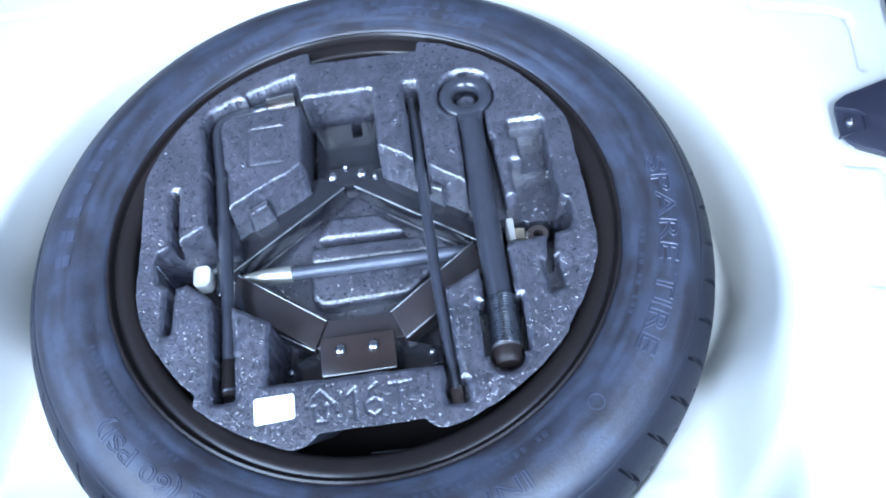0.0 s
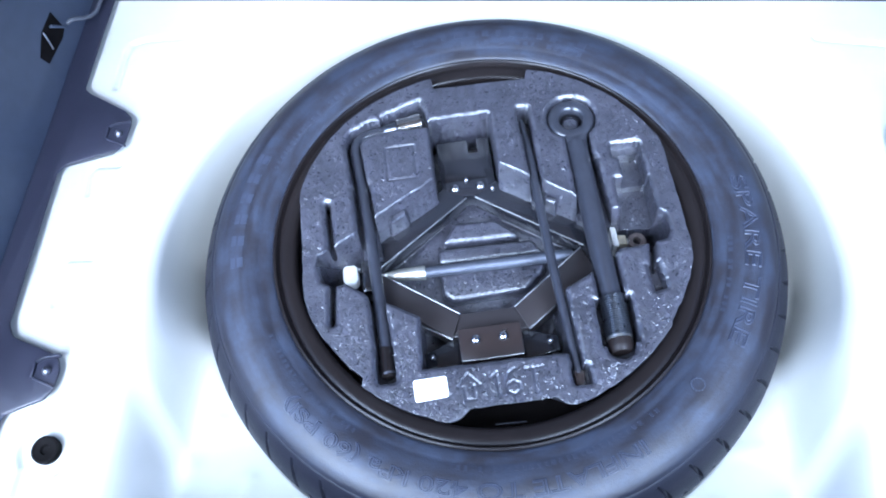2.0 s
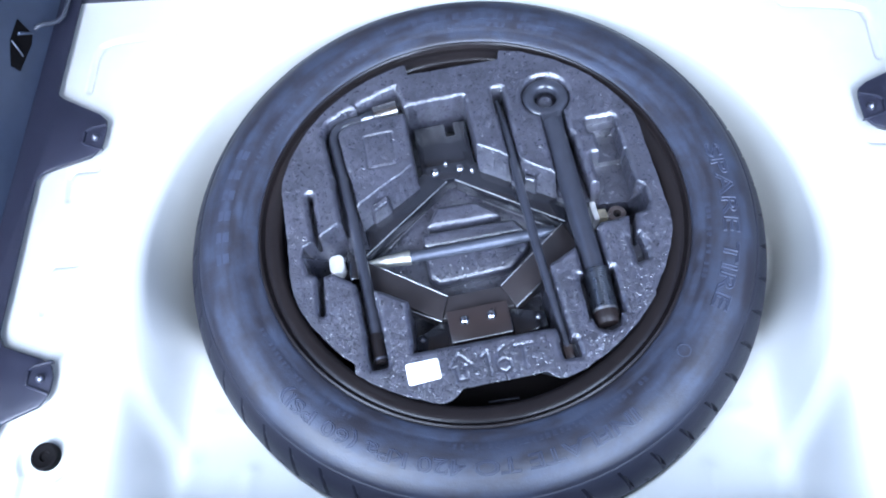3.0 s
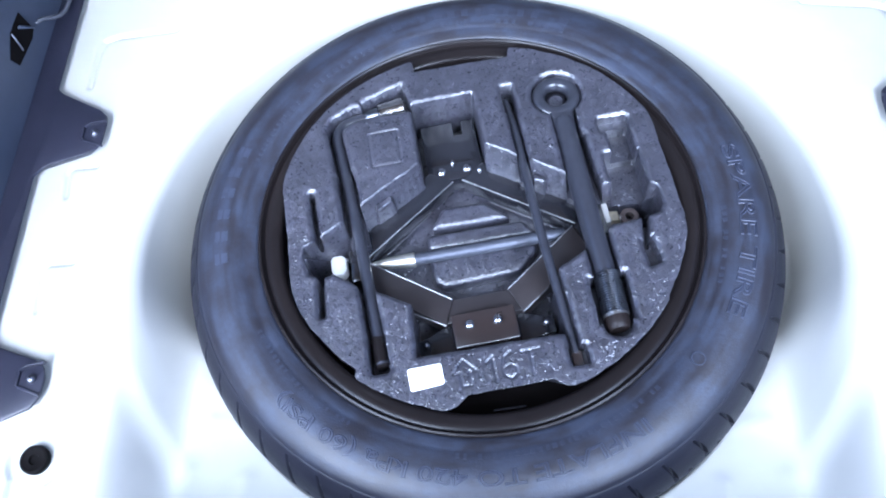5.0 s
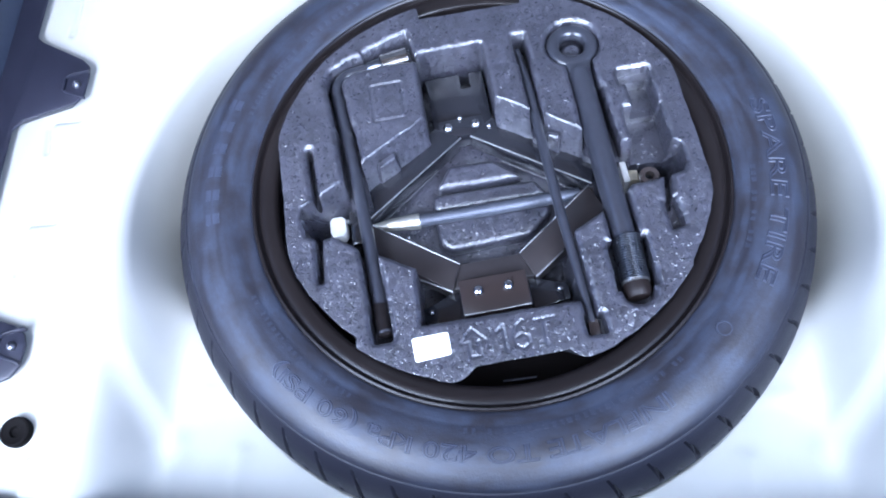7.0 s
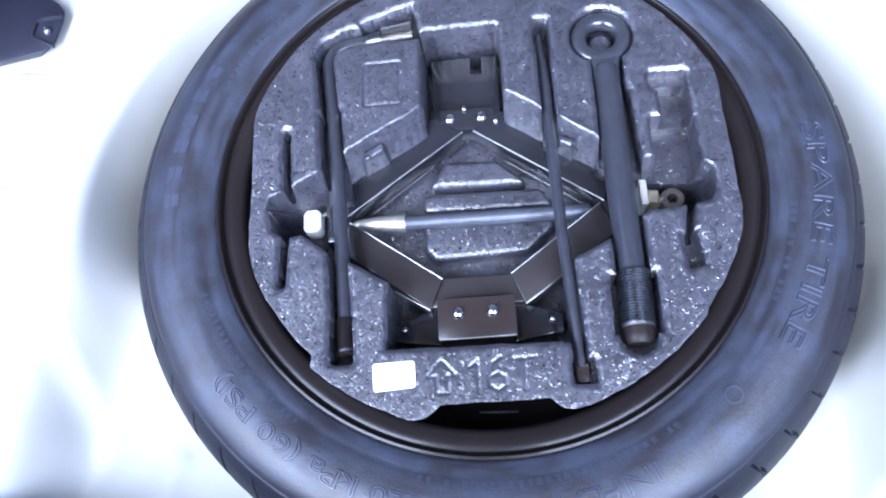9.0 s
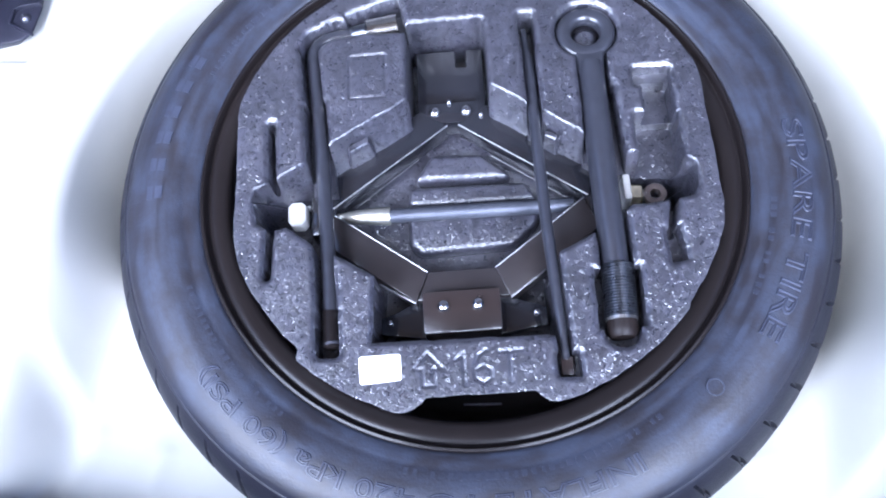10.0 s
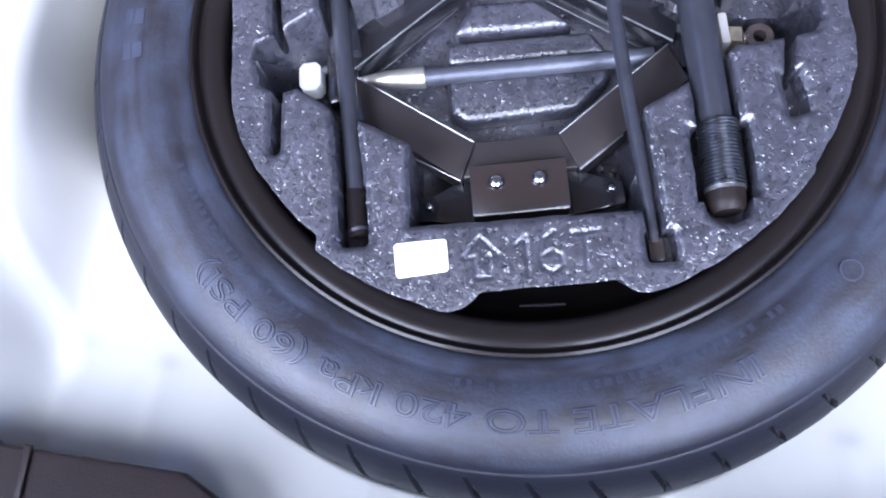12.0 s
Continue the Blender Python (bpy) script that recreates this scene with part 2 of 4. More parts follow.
# For the added light blocker behind the car.
M_BLOCKER = material("brown_blocker", (0.13, 0.105, 0.09), 0.9, vary=0.15, vary_scale=20, bump=0.3, bump_scale=200)
M_GROUND = material("asphalt", (0.055, 0.054, 0.052), 0.9, vary=0.3, vary_scale=30, bump=0.4, bump_scale=60)
M_CABLE = material("grey_cable", (0.05, 0.053, 0.065), 0.4, vary=0.1)


# ---- building helpers ----
def mesh_from(name, bm, mat, smooth=True):
    me = bpy.data.meshes.new(name)
    bmesh.ops.recalc_face_normals(bm, faces=bm.faces)
    bm.to_mesh(me)
    bm.free()
    me.materials.append(mat)
    if smooth:
        me.shade_smooth()
        me.set_sharp_from_angle(angle=radians(38))
    return me


def thing(name, at, label, category, group="", kind=""):
    ob = new(name)
    ob.empty_display_size = 0.02
    ob.matrix_basis = at
    return tagged(ob, label, category, group, kind)


def part(name, bm, mat, parent, label="", frame_m=None, smooth=True):
    """One mesh under a thing or part; its vertices are given in frame_m (the tool tray's by default)."""
    ob = new(name, mesh_from(name, bm, mat, smooth))
    base = FOAM if frame_m is None else frame_m
    up, chain = parent, Matrix.Identity(4)
    while up is not None:
        chain = up.matrix_parent_inverse @ up.matrix_basis @ chain if up.parent else up.matrix_basis @ chain
        up = up.parent
    ob.parent = parent
    ob.matrix_parent_inverse = chain.inverted() @ base
    return tagged(ob, label) if label else ob


WORLD = Matrix.Identity(4)


def single(name, bm, mat, label, category, frame_m=None, kind="", smooth=True):
    ob = new(name, mesh_from(name, bm, mat, smooth))
    ob.matrix_basis = FOAM if frame_m is None else frame_m
    return tagged(ob, label, category, kind=kind)


def prism(poly, z0, z1, bevel=0.0, bm=None, segments=2):
    """An upright block over a polygon, in mm; its edges rounded."""
    own = bmesh.new()
    vs = [own.verts.new((x * MM, y * MM, z0 * MM)) for x, y in poly]
    f = own.faces.new(vs)
    r = bmesh.ops.extrude_face_region(own, geom=[f])
    for v in r["geom"]:
        if isinstance(v, bmesh.types.BMVert):
            v.co.z = z1 * MM
    bmesh.ops.recalc_face_normals(own, faces=own.faces)
    if bevel:
        bmesh.ops.bevel(own, geom=own.edges[:], offset=bevel * MM, segments=segments, profile=0.5, affect="EDGES")
    return merge(bm, own)


def merge(bm, own):
    if bm is None:
        return own
    tmp = bpy.data.meshes.new("tmp")
    own.to_mesh(tmp)
    own.free()
    bm.from_mesh(tmp)
    bpy.data.meshes.remove(tmp)
    return bm


def box(x0, x1, y0, y1, z0, z1, bevel=0.0, bm=None):
    return prism([(x0, y0), (x1, y0), (x1, y1), (x0, y1)], z0, z1, bevel, bm)


def lathe(profile, seg=64, centre=(0, 0), close=False, bm=None, move=None):
    """Turn a profile of (radius, height) in mm round the z axis."""
    own = bmesh.new()
    rings = []
    for i in range(seg):
        a = 2 * math.pi * i / seg
        ring = []
        for k, (r, z) in enumerate(profile):
            dr, da = move(k, i) if move else (0, 0)
            ring.append(own.verts.new(((centre[0] + (r + dr) * math.cos(a + da)) * MM, (centre[1] + (r + dr) * math.sin(a + da)) * MM, z * MM)))
        rings.append(ring)
    n = len(profile)
    for i in range(seg):
        a, b = rings[i], rings[(i + 1) % seg]
        for k in range(n if close else n - 1):
            own.faces.new((a[k], b[k], b[(k + 1) % n], a[(k + 1) % n]))
    bmesh.ops.remove_doubles(own, verts=own.verts, dist=1e-6)
    return merge(bm, own)


def tube(points, radii, seg=16, bm=None, flat=1.0):
    """A round bar along points (mm), with a radius at each; flat squeezes its height."""
    own = bmesh.new()
    pts = [Vector(p) for p in points]
    rings = []
    for i, p in enumerate(pts):
        d = (pts[min(i + 1, len(pts) - 1)] - pts[max(i - 1, 0)]).normalized()
        side = d.cross(Vector((0, 0, 1)))
        side = side.normalized() if side.length > 1e-4 else Vector((1, 0, 0))
        up = side.cross(d).normalized()
        r = radii[i] if isinstance(radii, (list, tuple)) else radii
        rings.append([own.verts.new((p + (side * math.cos(2 * math.pi * k / seg) + up * (math.sin(2 * math.pi * k / seg) * flat)) * r) * MM) for k in range(seg)])
    for a, b in zip(rings, rings[1:]):
        for k in range(seg):
            own.faces.new((a[k], a[(k + 1) % seg], b[(k + 1) % seg], b[k]))
    own.faces.new(rings[0])
    own.faces.new(rings[-1])
    return merge(bm, own)


def dome(u, v, z, r, h, bm=None, seg=20):
    return lathe([(r, z - 1.0), (r, z), (r * 0.9, z + h * 0.45), (r * 0.65, z + h * 0.8), (r * 0.3, z + h * 0.97), (0.001, z + h)], seg, (u, v), bm=bm)


def bend(p, q, r, n=6):
    """Points of a rounded corner p[0]-p[1]-p[2]."""
    return [tuple((1 - t) ** 2 * a + 2 * t * (1 - t) * b + t * t * c for a, b, c in zip(p, q, r)) for t in [i / n for i in range(n + 1)]]


# ---- signed distances on numpy grids, in mm ----
def sd_poly(U, V, poly):
    d = np.full(U.shape, 1e9)
    s = np.ones(U.shape)
    n = len(poly)
    for i in range(n):
        (ax, ay), (bx, by) = poly[i], poly[i - 1]
        ex, ey = bx - ax, by - ay
        wx, wy = U - ax, V - ay
        t = np.clip((wx * ex + wy * ey) / (ex * ex + ey * ey), 0, 1)
        d = np.minimum(d, (wx - ex * t) ** 2 + (wy - ey * t) ** 2)
        c1, c2, c3 = V >= ay, V < by, ex * wy > ey * wx
        flip = (c1 & c2 & c3) | (~c1 & ~c2 & ~c3)
        s = np.where(flip, -s, s)
    return s * np.sqrt(d)


def sd_box(U, V, x0, x1, y0, y1, r=2.0):
    qx, qy = np.abs(U - (x0 + x1) / 2) - (x1 - x0) / 2 + r, np.abs(V - (y0 + y1) / 2) - (y1 - y0) / 2 + r
    return np.hypot(np.maximum(qx, 0), np.maximum(qy, 0)) + np.minimum(np.maximum(qx, qy), 0) - r


def sd_line(U, V, pts, r):
    d = np.full(U.shape, 1e9)
    for (ax, ay), (bx, by) in zip(pts, pts[1:]):
        ex, ey = bx - ax, by - ay
        t = np.clip(((U - ax) * ex + (V - ay) * ey) / max(ex * ex + ey * ey, 1e-9), 0, 1)
        d = np.minimum(d, np.hypot(U - ax - ex * t, V - ay - ey * t))
    return d - r


def ease(x):
    x = np.clip(x, 0, 1)
    return x * x * (3 - 2 * x)


def ripple(U, V, size, seed):
    """Smooth noise of about unit height on the grid."""
    rng = np.random.RandomState(seed)
    out = np.zeros(U.shape)
    for _ in range(14):
        a, p, f = rng.uniform(0, 2 * math.pi), rng.uniform(0, 2 * math.pi), rng.uniform(0.5, 1.6) * 2 * math.pi / size
        out += np.sin((U * math.cos(a) + V * math.sin(a)) * f + p)
    return out / 3.7


def sheet(name, U, V, Z, keep, mat):
    """A mesh over the grid; keep marks the quads that stay. mm."""
    h, w = U.shape
    idx = np.arange(h * w).reshape(h, w)
    quads = np.stack([idx[:-1, :-1], idx[:-1, 1:], idx[1:, 1:], idx[1:, :-1]], -1)[keep]
    used = np.unique(quads)
    remap = np.full(h * w, -1)
    remap[used] = np.arange(len(used))
    co = np.stack([U.ravel(), V.ravel(), Z.ravel()], -1)[used] * MM
    me = bpy.data.meshes.new(name)
    me.from_pydata(co.tolist(), [], remap[quads].tolist())
    me.materials.append(mat)
    me.shade_smooth()
    return me


# ---- the load floor: white pressed steel with the wheel well ----
FLOOR_Z, WELL_Z = -22.0, -124.0


def rear_height(X, Y):
    """The floor outside the round well: flat, with a hollow between the well and the rear sill. mm."""
    A = np.abs(X)
    deep = 84 - 62 * ease((-140 - Y) / 240)
    Z = FLOOR_Z - deep * ease((354 - A) / 62) * ease((-10 - Y) / 130)
    for s in (-1, 1):
        # pressed beads and grooves
        for line, high, wide in (([(s * 360, 266), (s * 430, 258), (s * 444, 252), (s * 449, 238), (s * 449, 186)], -5.0, 2.6),
                                 ([(s * 418, 78), (s * 444, 76), (s * 448, 68), (s * 444, 40)], -3.6, 2.4),
                                 ([(s * 418, -38), (s * 444, -40), (s * 448, -48), (s * 444, -92)], -3.6, 2.4),
                                 ([(s * 215, -188), (s * 272, -186)], 1.2, 9.0),
                                 ([(s * 286, -240), (s * 284, -288)], 3.4, 13.0),
                                 ([(s * 224, -246), (s * 222, -292)], 2.4, 9.0),
                                 ([(s * 68, -300), (s * 66, -335)], 2.4, 7.0)):
            Z += high * np.exp(-(sd_line(X, Y, line, 0) / wide) ** 2)
        Z += 1.2 * np.exp(-(np.hypot(X - s * 272, Y + 186) / 9.0) ** 2)
        ring = np.hypot(X - s * 407, Y + 238)
        key = np.minimum(ring - 28, sd_poly(X, Y, [(s * 428, -255), (s * 393, -258), (s * 396, -350), (s * 432, -350)]))
        Z -= 6.0 * ease((2 - key) / 6)
    return Z + 0.4 * ripple(X, Y, 260, 3)


def build_floor():
    """Rings round the middle of the well: a steep round wall in front and at the sides, open towards the rear."""
    cx, cy, turns, inner, outer = 0.0, -26.0, 1280, 120, 170
    th = np.arange(turns) * 2 * math.pi / turns
    wall = [(150, WELL_Z), (324, WELL_Z)]
    wall += [(324 + 10 * math.sin(a), WELL_Z + 10 - 10 * math.cos(a)) for a in np.radians(np.arange(10, 78, 10))]
    wall += [(375 - 26 * math.cos(a), FLOOR_Z - 26 + 26 * math.sin(a)) for a in np.radians(np.arange(14, 89, 8))] + [(375, FLOOR_Z), (384, FLOOR_Z)]
    wall = np.array(wall, float)
    along = np.concatenate([[0], np.cumsum(np.hypot(*np.diff(wall, axis=0).T))])
    at = np.concatenate([np.linspace(0, along[1], 25)[:-1], np.linspace(along[1], along[-1], inner - 24)])
    pr, pz = np.interp(at, along, wall[:, 0]), np.interp(at, along, wall[:, 1])
    phi = np.degrees(np.abs((th - 1.5 * math.pi + math.pi) % (2 * math.pi) - math.pi))
    w = ease((96 - phi) / 50)[:, None]
    dx, dy = np.cos(th)[:, None], np.sin(th)[:, None]
    front = 1 - 0.065 * ease((phi - 120) / 60)[:, None]
    r = pr[None, :] * front * (1 - w) + np.linspace(150, 384, inner)[None, :] * w
    X, Y = cx + r * dx, cy + r * dy
    rear = WELL_Z + (rear_height(X, Y) - WELL_Z) * ease((np.hypot(X, Y) - 296) / 10)
    flat = rear_height(X, Y) - FLOOR_Z
    Z = (pz[None, :] + ease((pr - 360) / 20)[None, :] * flat) * (1 - w) + rear * w
    # from the lip to the edges of the pressing
    reach = np.minimum(np.where(dx >= 0, (645 - cx), (645 + cx)) / np.maximum(np.abs(dx), 1e-6), np.where(dy >= 0, (352 - cy), (405 + cy)) / np.maximum(np.abs(dy), 1e-6))
    f = np.linspace(0, 1, outer + 1)[None, 1:]
    ro = r[:, -1:] + (np.maximum(reach, r[:, -1:] + 2) - r[:, -1:]) * f
    Xo, Yo = cx + ro * dx, cy + ro * dy
    X, Y, Z = np.hstack([X, Xo]), np.hstack([Y, Yo]), np.hstack([Z, rear_height(Xo, Yo)])
    X, Y, Z = (np.vstack([G, G[:1]]) for G in (X, Y, Z))
    me = sheet("floor", X, Y, Z, np.ones((X.shape[0] - 1, X.shape[1] - 1), bool), M_PAINT)
    bm = bmesh.new()
    bm.from_mesh(me)
    bmesh.ops.remove_doubles(bm, verts=bm.verts[:inner + outer] + bm.verts[-(inner + outer):], dist=1e-6)
    bmesh.ops.contextual_create(bm, geom=[e for e in bm.edges if e.is_boundary and e.verts[0].co.xy.length < 0.2 and e.verts[1].co.xy.length < 0.2])
    bmesh.ops.recalc_face_normals(bm, faces=bm.faces)
    if max(bm.faces, key=lambda q: q.calc_area()).normal.z < 0:
        bmesh.ops.reverse_faces(bm, faces=bm.faces)
    bm.to_mesh(me)
    bm.free()
    ob = tagged(new("floor", me), "glossy white painted steel boot floor with a round wheel well", "boot floor", kind="structure")
    so = ob.modifiers.new("thickness", "SOLIDIFY")
    so.thickness, so.offset = 0.0015, -1
    return ob


build_floor()


# ---- side trim, rear sill, and the unseen seat back and shell that close the car and shape the light ----
def side_trim(s):
    """Dark plastic side lining: a flange along the floor with two fixing tabs, and the wall above it. s = -1 or 1."""
    name = "wall_left" if s < 0 else "wall_right"
    t = thing(name, pose(s * 0.47, 0, -0.02), "dark grained plastic side lining with fixing tabs", "side trim", kind="structure")
    out = [(-475, 345), (-475, 178), (-467, 171), (-418, 147), (-408, 138), (-406, 127), (-407, 102), (-414, 92), (-466, 73), (-475, 62),
           (-472, -116), (-464, -129), (-420, -143), (-409, -150), (-405, -161), (-406, -180), (-413, -191), (-447, -207), (-452, -220), (-441, -345), (-520, -345), (-520, 345)]
    poly = [(-s * (x - 5), y - (1 if y > 0 else 2)) for x, y in out]
    flange = prism(poly, FLOOR_Z + 1, FLOOR_Z + 11, 2.5)
    for v in flange.verts:
        if v.co.z < (FLOOR_Z + 5) * MM:
            v.co.x += s * 7 * MM
    part("flange", flange, M_TRIM, t, frame_m=WORLD)
    bm = bmesh.new()
    prof = [(507, -6), (520, 30), (533, 120), (552, 300), (566, 520), (650, 520), (650, -20), (507, -20)]
    rings = [[bm.verts.new((s * x * MM, y * MM, z * MM)) for x, z in prof] for y in (-340, -200, 0, 200, 345)]
    for a, b in zip(rings, rings[1:]):
        for k in range(len(prof)):
            bm.faces.new((a[k], b[k], b[(k + 1) % len(prof)], a[(k + 1) % len(prof)]))
    bm.faces.new(rings[0])
    bm.faces.new(rings[-1])
    part("lining", bm, M_LINER, t, frame_m=WORLD)
    for y, out in ((118, 420), (-160, 421)):
        part("clip_seat", clip_seat(out, y, s), M_TRIM, t, frame_m=WORLD)
        part("clip", dome(s * (out + 1), y - 5, FLOOR_Z + 12, 4.5, 4, dome(s * (out + 1), y - 5, FLOOR_Z + 12.5, 1.8, 6)), M_STEEL, t, "small grey push clip", frame_m=WORLD)
    return t


def clip_seat(x, y, s):
    """A raised lip round the seat of a clip, open towards the tip of the tab."""
    z0, z1 = FLOOR_Z + 9, FLOOR_Z + 15
    far, near = s * (x + 13), s * (x - 9)
    bm = prism([(far, y + 4), (far - s * 4, y + 9), (near, y + 13), (near, y + 10), (far - s * 5, y + 6.2), (far + s * 2.5, y + 1)][::int(s)], z0, z1, 0.8)
    box(min(far, far + s * 2.6), max(far, far + s * 2.6), y - 12, y + 3, z0, z1 - 1, 0.8, bm)
    return prism([(far, y - 11), (near - s * 1, y - 19), (near - s * 1, y - 22), (far, y - 14)][::int(s)], z0, z1 - 2, 0.8, bm)


side_trim(-1)
side_trim(1)

hook = thing("tie_down_hook", pose(-0.514, 0.215, 0.02), "black folding luggage hook in the side lining", "luggage hook")
# Thin plate on the lining; its black stands in for a shaded recess.
bm = bmesh.new()
face = [(-519.2, 250, 35), (-519.6, 220, 36), (-517.6, 190, 26), (-513, 191, 15), (-511.6, 233, 11), (-512, 245, 14)]
front, back = [bm.verts.new((x * MM, y * MM, z * MM)) for x, y, z in face], [bm.verts.new(((x - 9) * MM, y * MM, (z - 3) * MM)) for x, y, z in face]
bm.faces.new(front)
bm.faces.new(back)
for k in range(6):
    bm.faces.new((front[k], front[(k + 1) % 6], back[(k + 1) % 6], back[k]))
part("recess", bm, M_PLUG, hook, "thin black plate whose colour gives the shade of a recess", WORLD)
part("loop", tube([(-518, 217.5, 36.5), (-516.5, 216, 34), (-513, 210.5, 21), (-513, 209.5, 18)], 0.9, 10), M_STEEL, hook, "bright wire loop", WORLD)
part("peg", tube([(-517.5, 231, 30), (-516, 233, 30), (-511, 243, 18), (-511, 245, 15)], [1.2, 2.0, 1.3, 1.2], 10), M_LINER, hook, "", WORLD)
single("cable", tube([(-514, 256, 10), (-509, 259, 12), (-505, 263, 10), (-500, 268, 5), (-495, 276, 0), (-492, 287, -3), (-491, 318, -3)], 2.5), M_CABLE, "thin grey cable along the side lining", "cable", WORLD)


sill = thing("rear_sill", pose(0, -0.36, -0.02), "dark plastic sill trim along the boot opening", "sill trim", kind="structure")
edge = [(-500, -283), (-375, -296), (-292, -299), (-287, -302), (-170, -305), (-145, -318), (-122, -346), (122, -346), (145, -318), (170, -305), (287, -302), (292, -299), (375, -296), (500, -283), (500, -420), (-500, -420)]
part("plate", prism(edge, FLOOR_Z - 2, FLOOR_Z + 8, 2.0), M_SILL, sill, frame_m=WORLD)
part("rib", box(-268, -263, -345, -300, FLOOR_Z + 8, FLOOR_Z + 11, 1.0), M_SILL, sill, frame_m=WORLD)
# Stands for a cut-out; the floor below is shown dimmed by the block's colour.
part("window", box(-314, -297.5, -324, -311.5, FLOOR_Z + 4, FLOOR_Z + 8.6, 0.6), M_CUTOUT, sill, "small raised block standing in for a cut-out, dimmed in colour", WORLD)
part("catch", box(-318, -303, -310, -304, FLOOR_Z + 5, FLOOR_Z + 12, 1.2, box(-299, -296.5, -311, -304, FLOOR_Z + 5, FLOOR_Z + 10.5, 0.8)), M_SILL, sill, "", WORLD)
# Unseen lip, added at this height to keep low rear light off the floor.
part("lip", box(-640, 640, -445, -405, FLOOR_Z - 20, 108, 14), M_SILL, sill, frame_m=WORLD)
part("apron", box(-640, 640, -440, -412, -700, FLOOR_Z - 21, 4), M_PAINT, sill, frame_m=WORLD)

single("trim_front", box(-640, 640, 322, 345, -60, 60, 8), M_TRIM, "dark plastic trim along the front edge of the boot floor", "trim", WORLD, "structure")
# Unseen seat back; kept dark so the tools reflect little light from it.
single("wall_front", box(-640, 640, 340, 420, -60, 760, 14), M_SEAT, "unseen upright seat back, its charcoal chosen for reflections", "seat back", WORLD, "structure")
# Unseen roof, ended where it lets enough sky in from the rear.
single("ceiling", box(-700, 700, -80, 900, 1000, 1040, 8), M_LINING, "unseen beige roof panel that blocks sky and tints reflections", "ceiling", WORLD, "structure")
# Unseen sides, added to block the sky except through one opening each.
for s, n in ((-1, "wall_side_left"), (1, "wall_side_right")):
    bm = box(s * 670 - 30, s * 670 + 30, -400, 1240, -150, 330, 8)
    box(s * 670 - 30, s * 670 + 30, -80, 1240, 940, 1000, 8, bm)
    box(s * 670 - 29, s * 670 + 29, -80, 40, 325, 945, 8, bm)
    single(n, bm, M_LINING, "unseen plain upper side of the car, left open to let sky light in", "wall", WORLD, "structure")
# Unseen tailgate, angled to cut the sky light and reflect brown.
gate = box(-620, 620, -900, 0, 0, 45, 14)
single("tailgate", gate, M_GATE, "open tailgate out of view, its angle and brown set for the light", "tailgate", pose(0, -0.09, 1.02, -42), "structure")
# Unseen blocker in place of a person standing behind; splits the rear sky light.
single("rear_blocker", box(-290, 350, -1090, -850, -720, 2300, 10), M_BLOCKER, "unseen brown upright that blocks light as a person behind would", "wall", WORLD, "structure")
single("ground", box(-60000, 60000, -60000, 60000, -760, -720), M_GROUND, "grey asphalt under the car", "ground", WORLD, "structure", smooth=False)

for s in (-1, 1):
    plug = single("rubber_plug", lathe([(0.001, FLOOR_Z - 1.5), (4, FLOOR_Z - 1), (5, FLOOR_Z + 1.5), (9, FLOOR_Z + 2), (11, FLOOR_Z + 3), (13, FLOOR_Z + 2.4), (13.5, FLOOR_Z - 1), (13, FLOOR_Z - 6)], 32, (s * 407, -238)),
                  M_PLUG, "round black rubber plug in the white floor", "rubber plug", WORLD)


# ---- the spare wheel ----
wheel = thing("spare_wheel", pose(0, 0, -0.13), "narrow black spare wheel lying flat in the well", "spare wheel")
SIDE = [(212, -16), (216, -11), (219.6, -8.2), (220.8, -6.4), (222.5, -5.3), (226, -4.1), (231, -2.7), (233, -2.4), (234, -1.9), (238, -0.8), (244, 0.5), (250, 1.0), (256, 0.8), (262, -0.3),
        (268, -2.1), (274, -4.9), (279, -8.1), (283, -11.4), (283.5, -12.7), (284.4, -13.0), (285.0, -12.9), (288, -16.4), (292, -21.6), (296, -28.2), (299.6, -36.5), (302.4, -46), (304, -54), (304.4, -61)]


def side_height(r):
    """Height of the sidewall at a radius, mm."""
    for (a, za), (b, zb) in zip(SIDE, SIDE[1:]):
        if a <= r <= b:
            return za + (zb - za) * (r - a) / (b - a)
    return -61.0


def build_tyre():
    prof = SIDE + [(r, -122 - z) for r, z in reversed(SIDE[:-1])] + [(206, -92), (206, -30)]
    slits, per = 52, 22

    def move(k, i):
        if k >= len(prof) - 2:
            return 0, 0
        r, z = prof[k]
        ph = i % per
        depth = 0.0
        zz = z if z > -61 else -122 - z
        if r > 285:
            if (ph == 0 and r > 290) or (ph == 1 and r > 295):
                depth = 4.6
            if zz < -50 and ph in (10, 11):
                depth = 3.0
        skew = radians(-1.8) + max(0.0, (r - 285)) * 0.0022 * (1 if z > -61 else -1)
        return -depth, skew

    return lathe(prof, slits * per, close=True, move=move)


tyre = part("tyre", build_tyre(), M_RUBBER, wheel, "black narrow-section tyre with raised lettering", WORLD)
RIM = [(0.001, -100), (60, -100), (66, -102), (100, -104), (150, -106), (176, -106), (184, -100), (190, -80), (193, -60), (195, -42), (196.2, -28), (196.8, -18), (197.6, -14.6), (199.4, -12.4), (202, -11.2), (205.5, -10.4), (209, -10.0), (212, -10.4), (213.6, -11),
       (214.6, -10.6), (215.4, -8.8), (216.2, -6.6), (217.6, -5.4), (219.4, -5.9), (220.6, -8), (220.6, -12), (219, -16), (214, -20), (206, -30), (204, -112), (190, -115), (150, -116), (60, -114), (0.001, -114)]
rim = part("rim", lathe(RIM, 160), M_RIM, wheel, "gloss black pressed steel rim", WORLD)
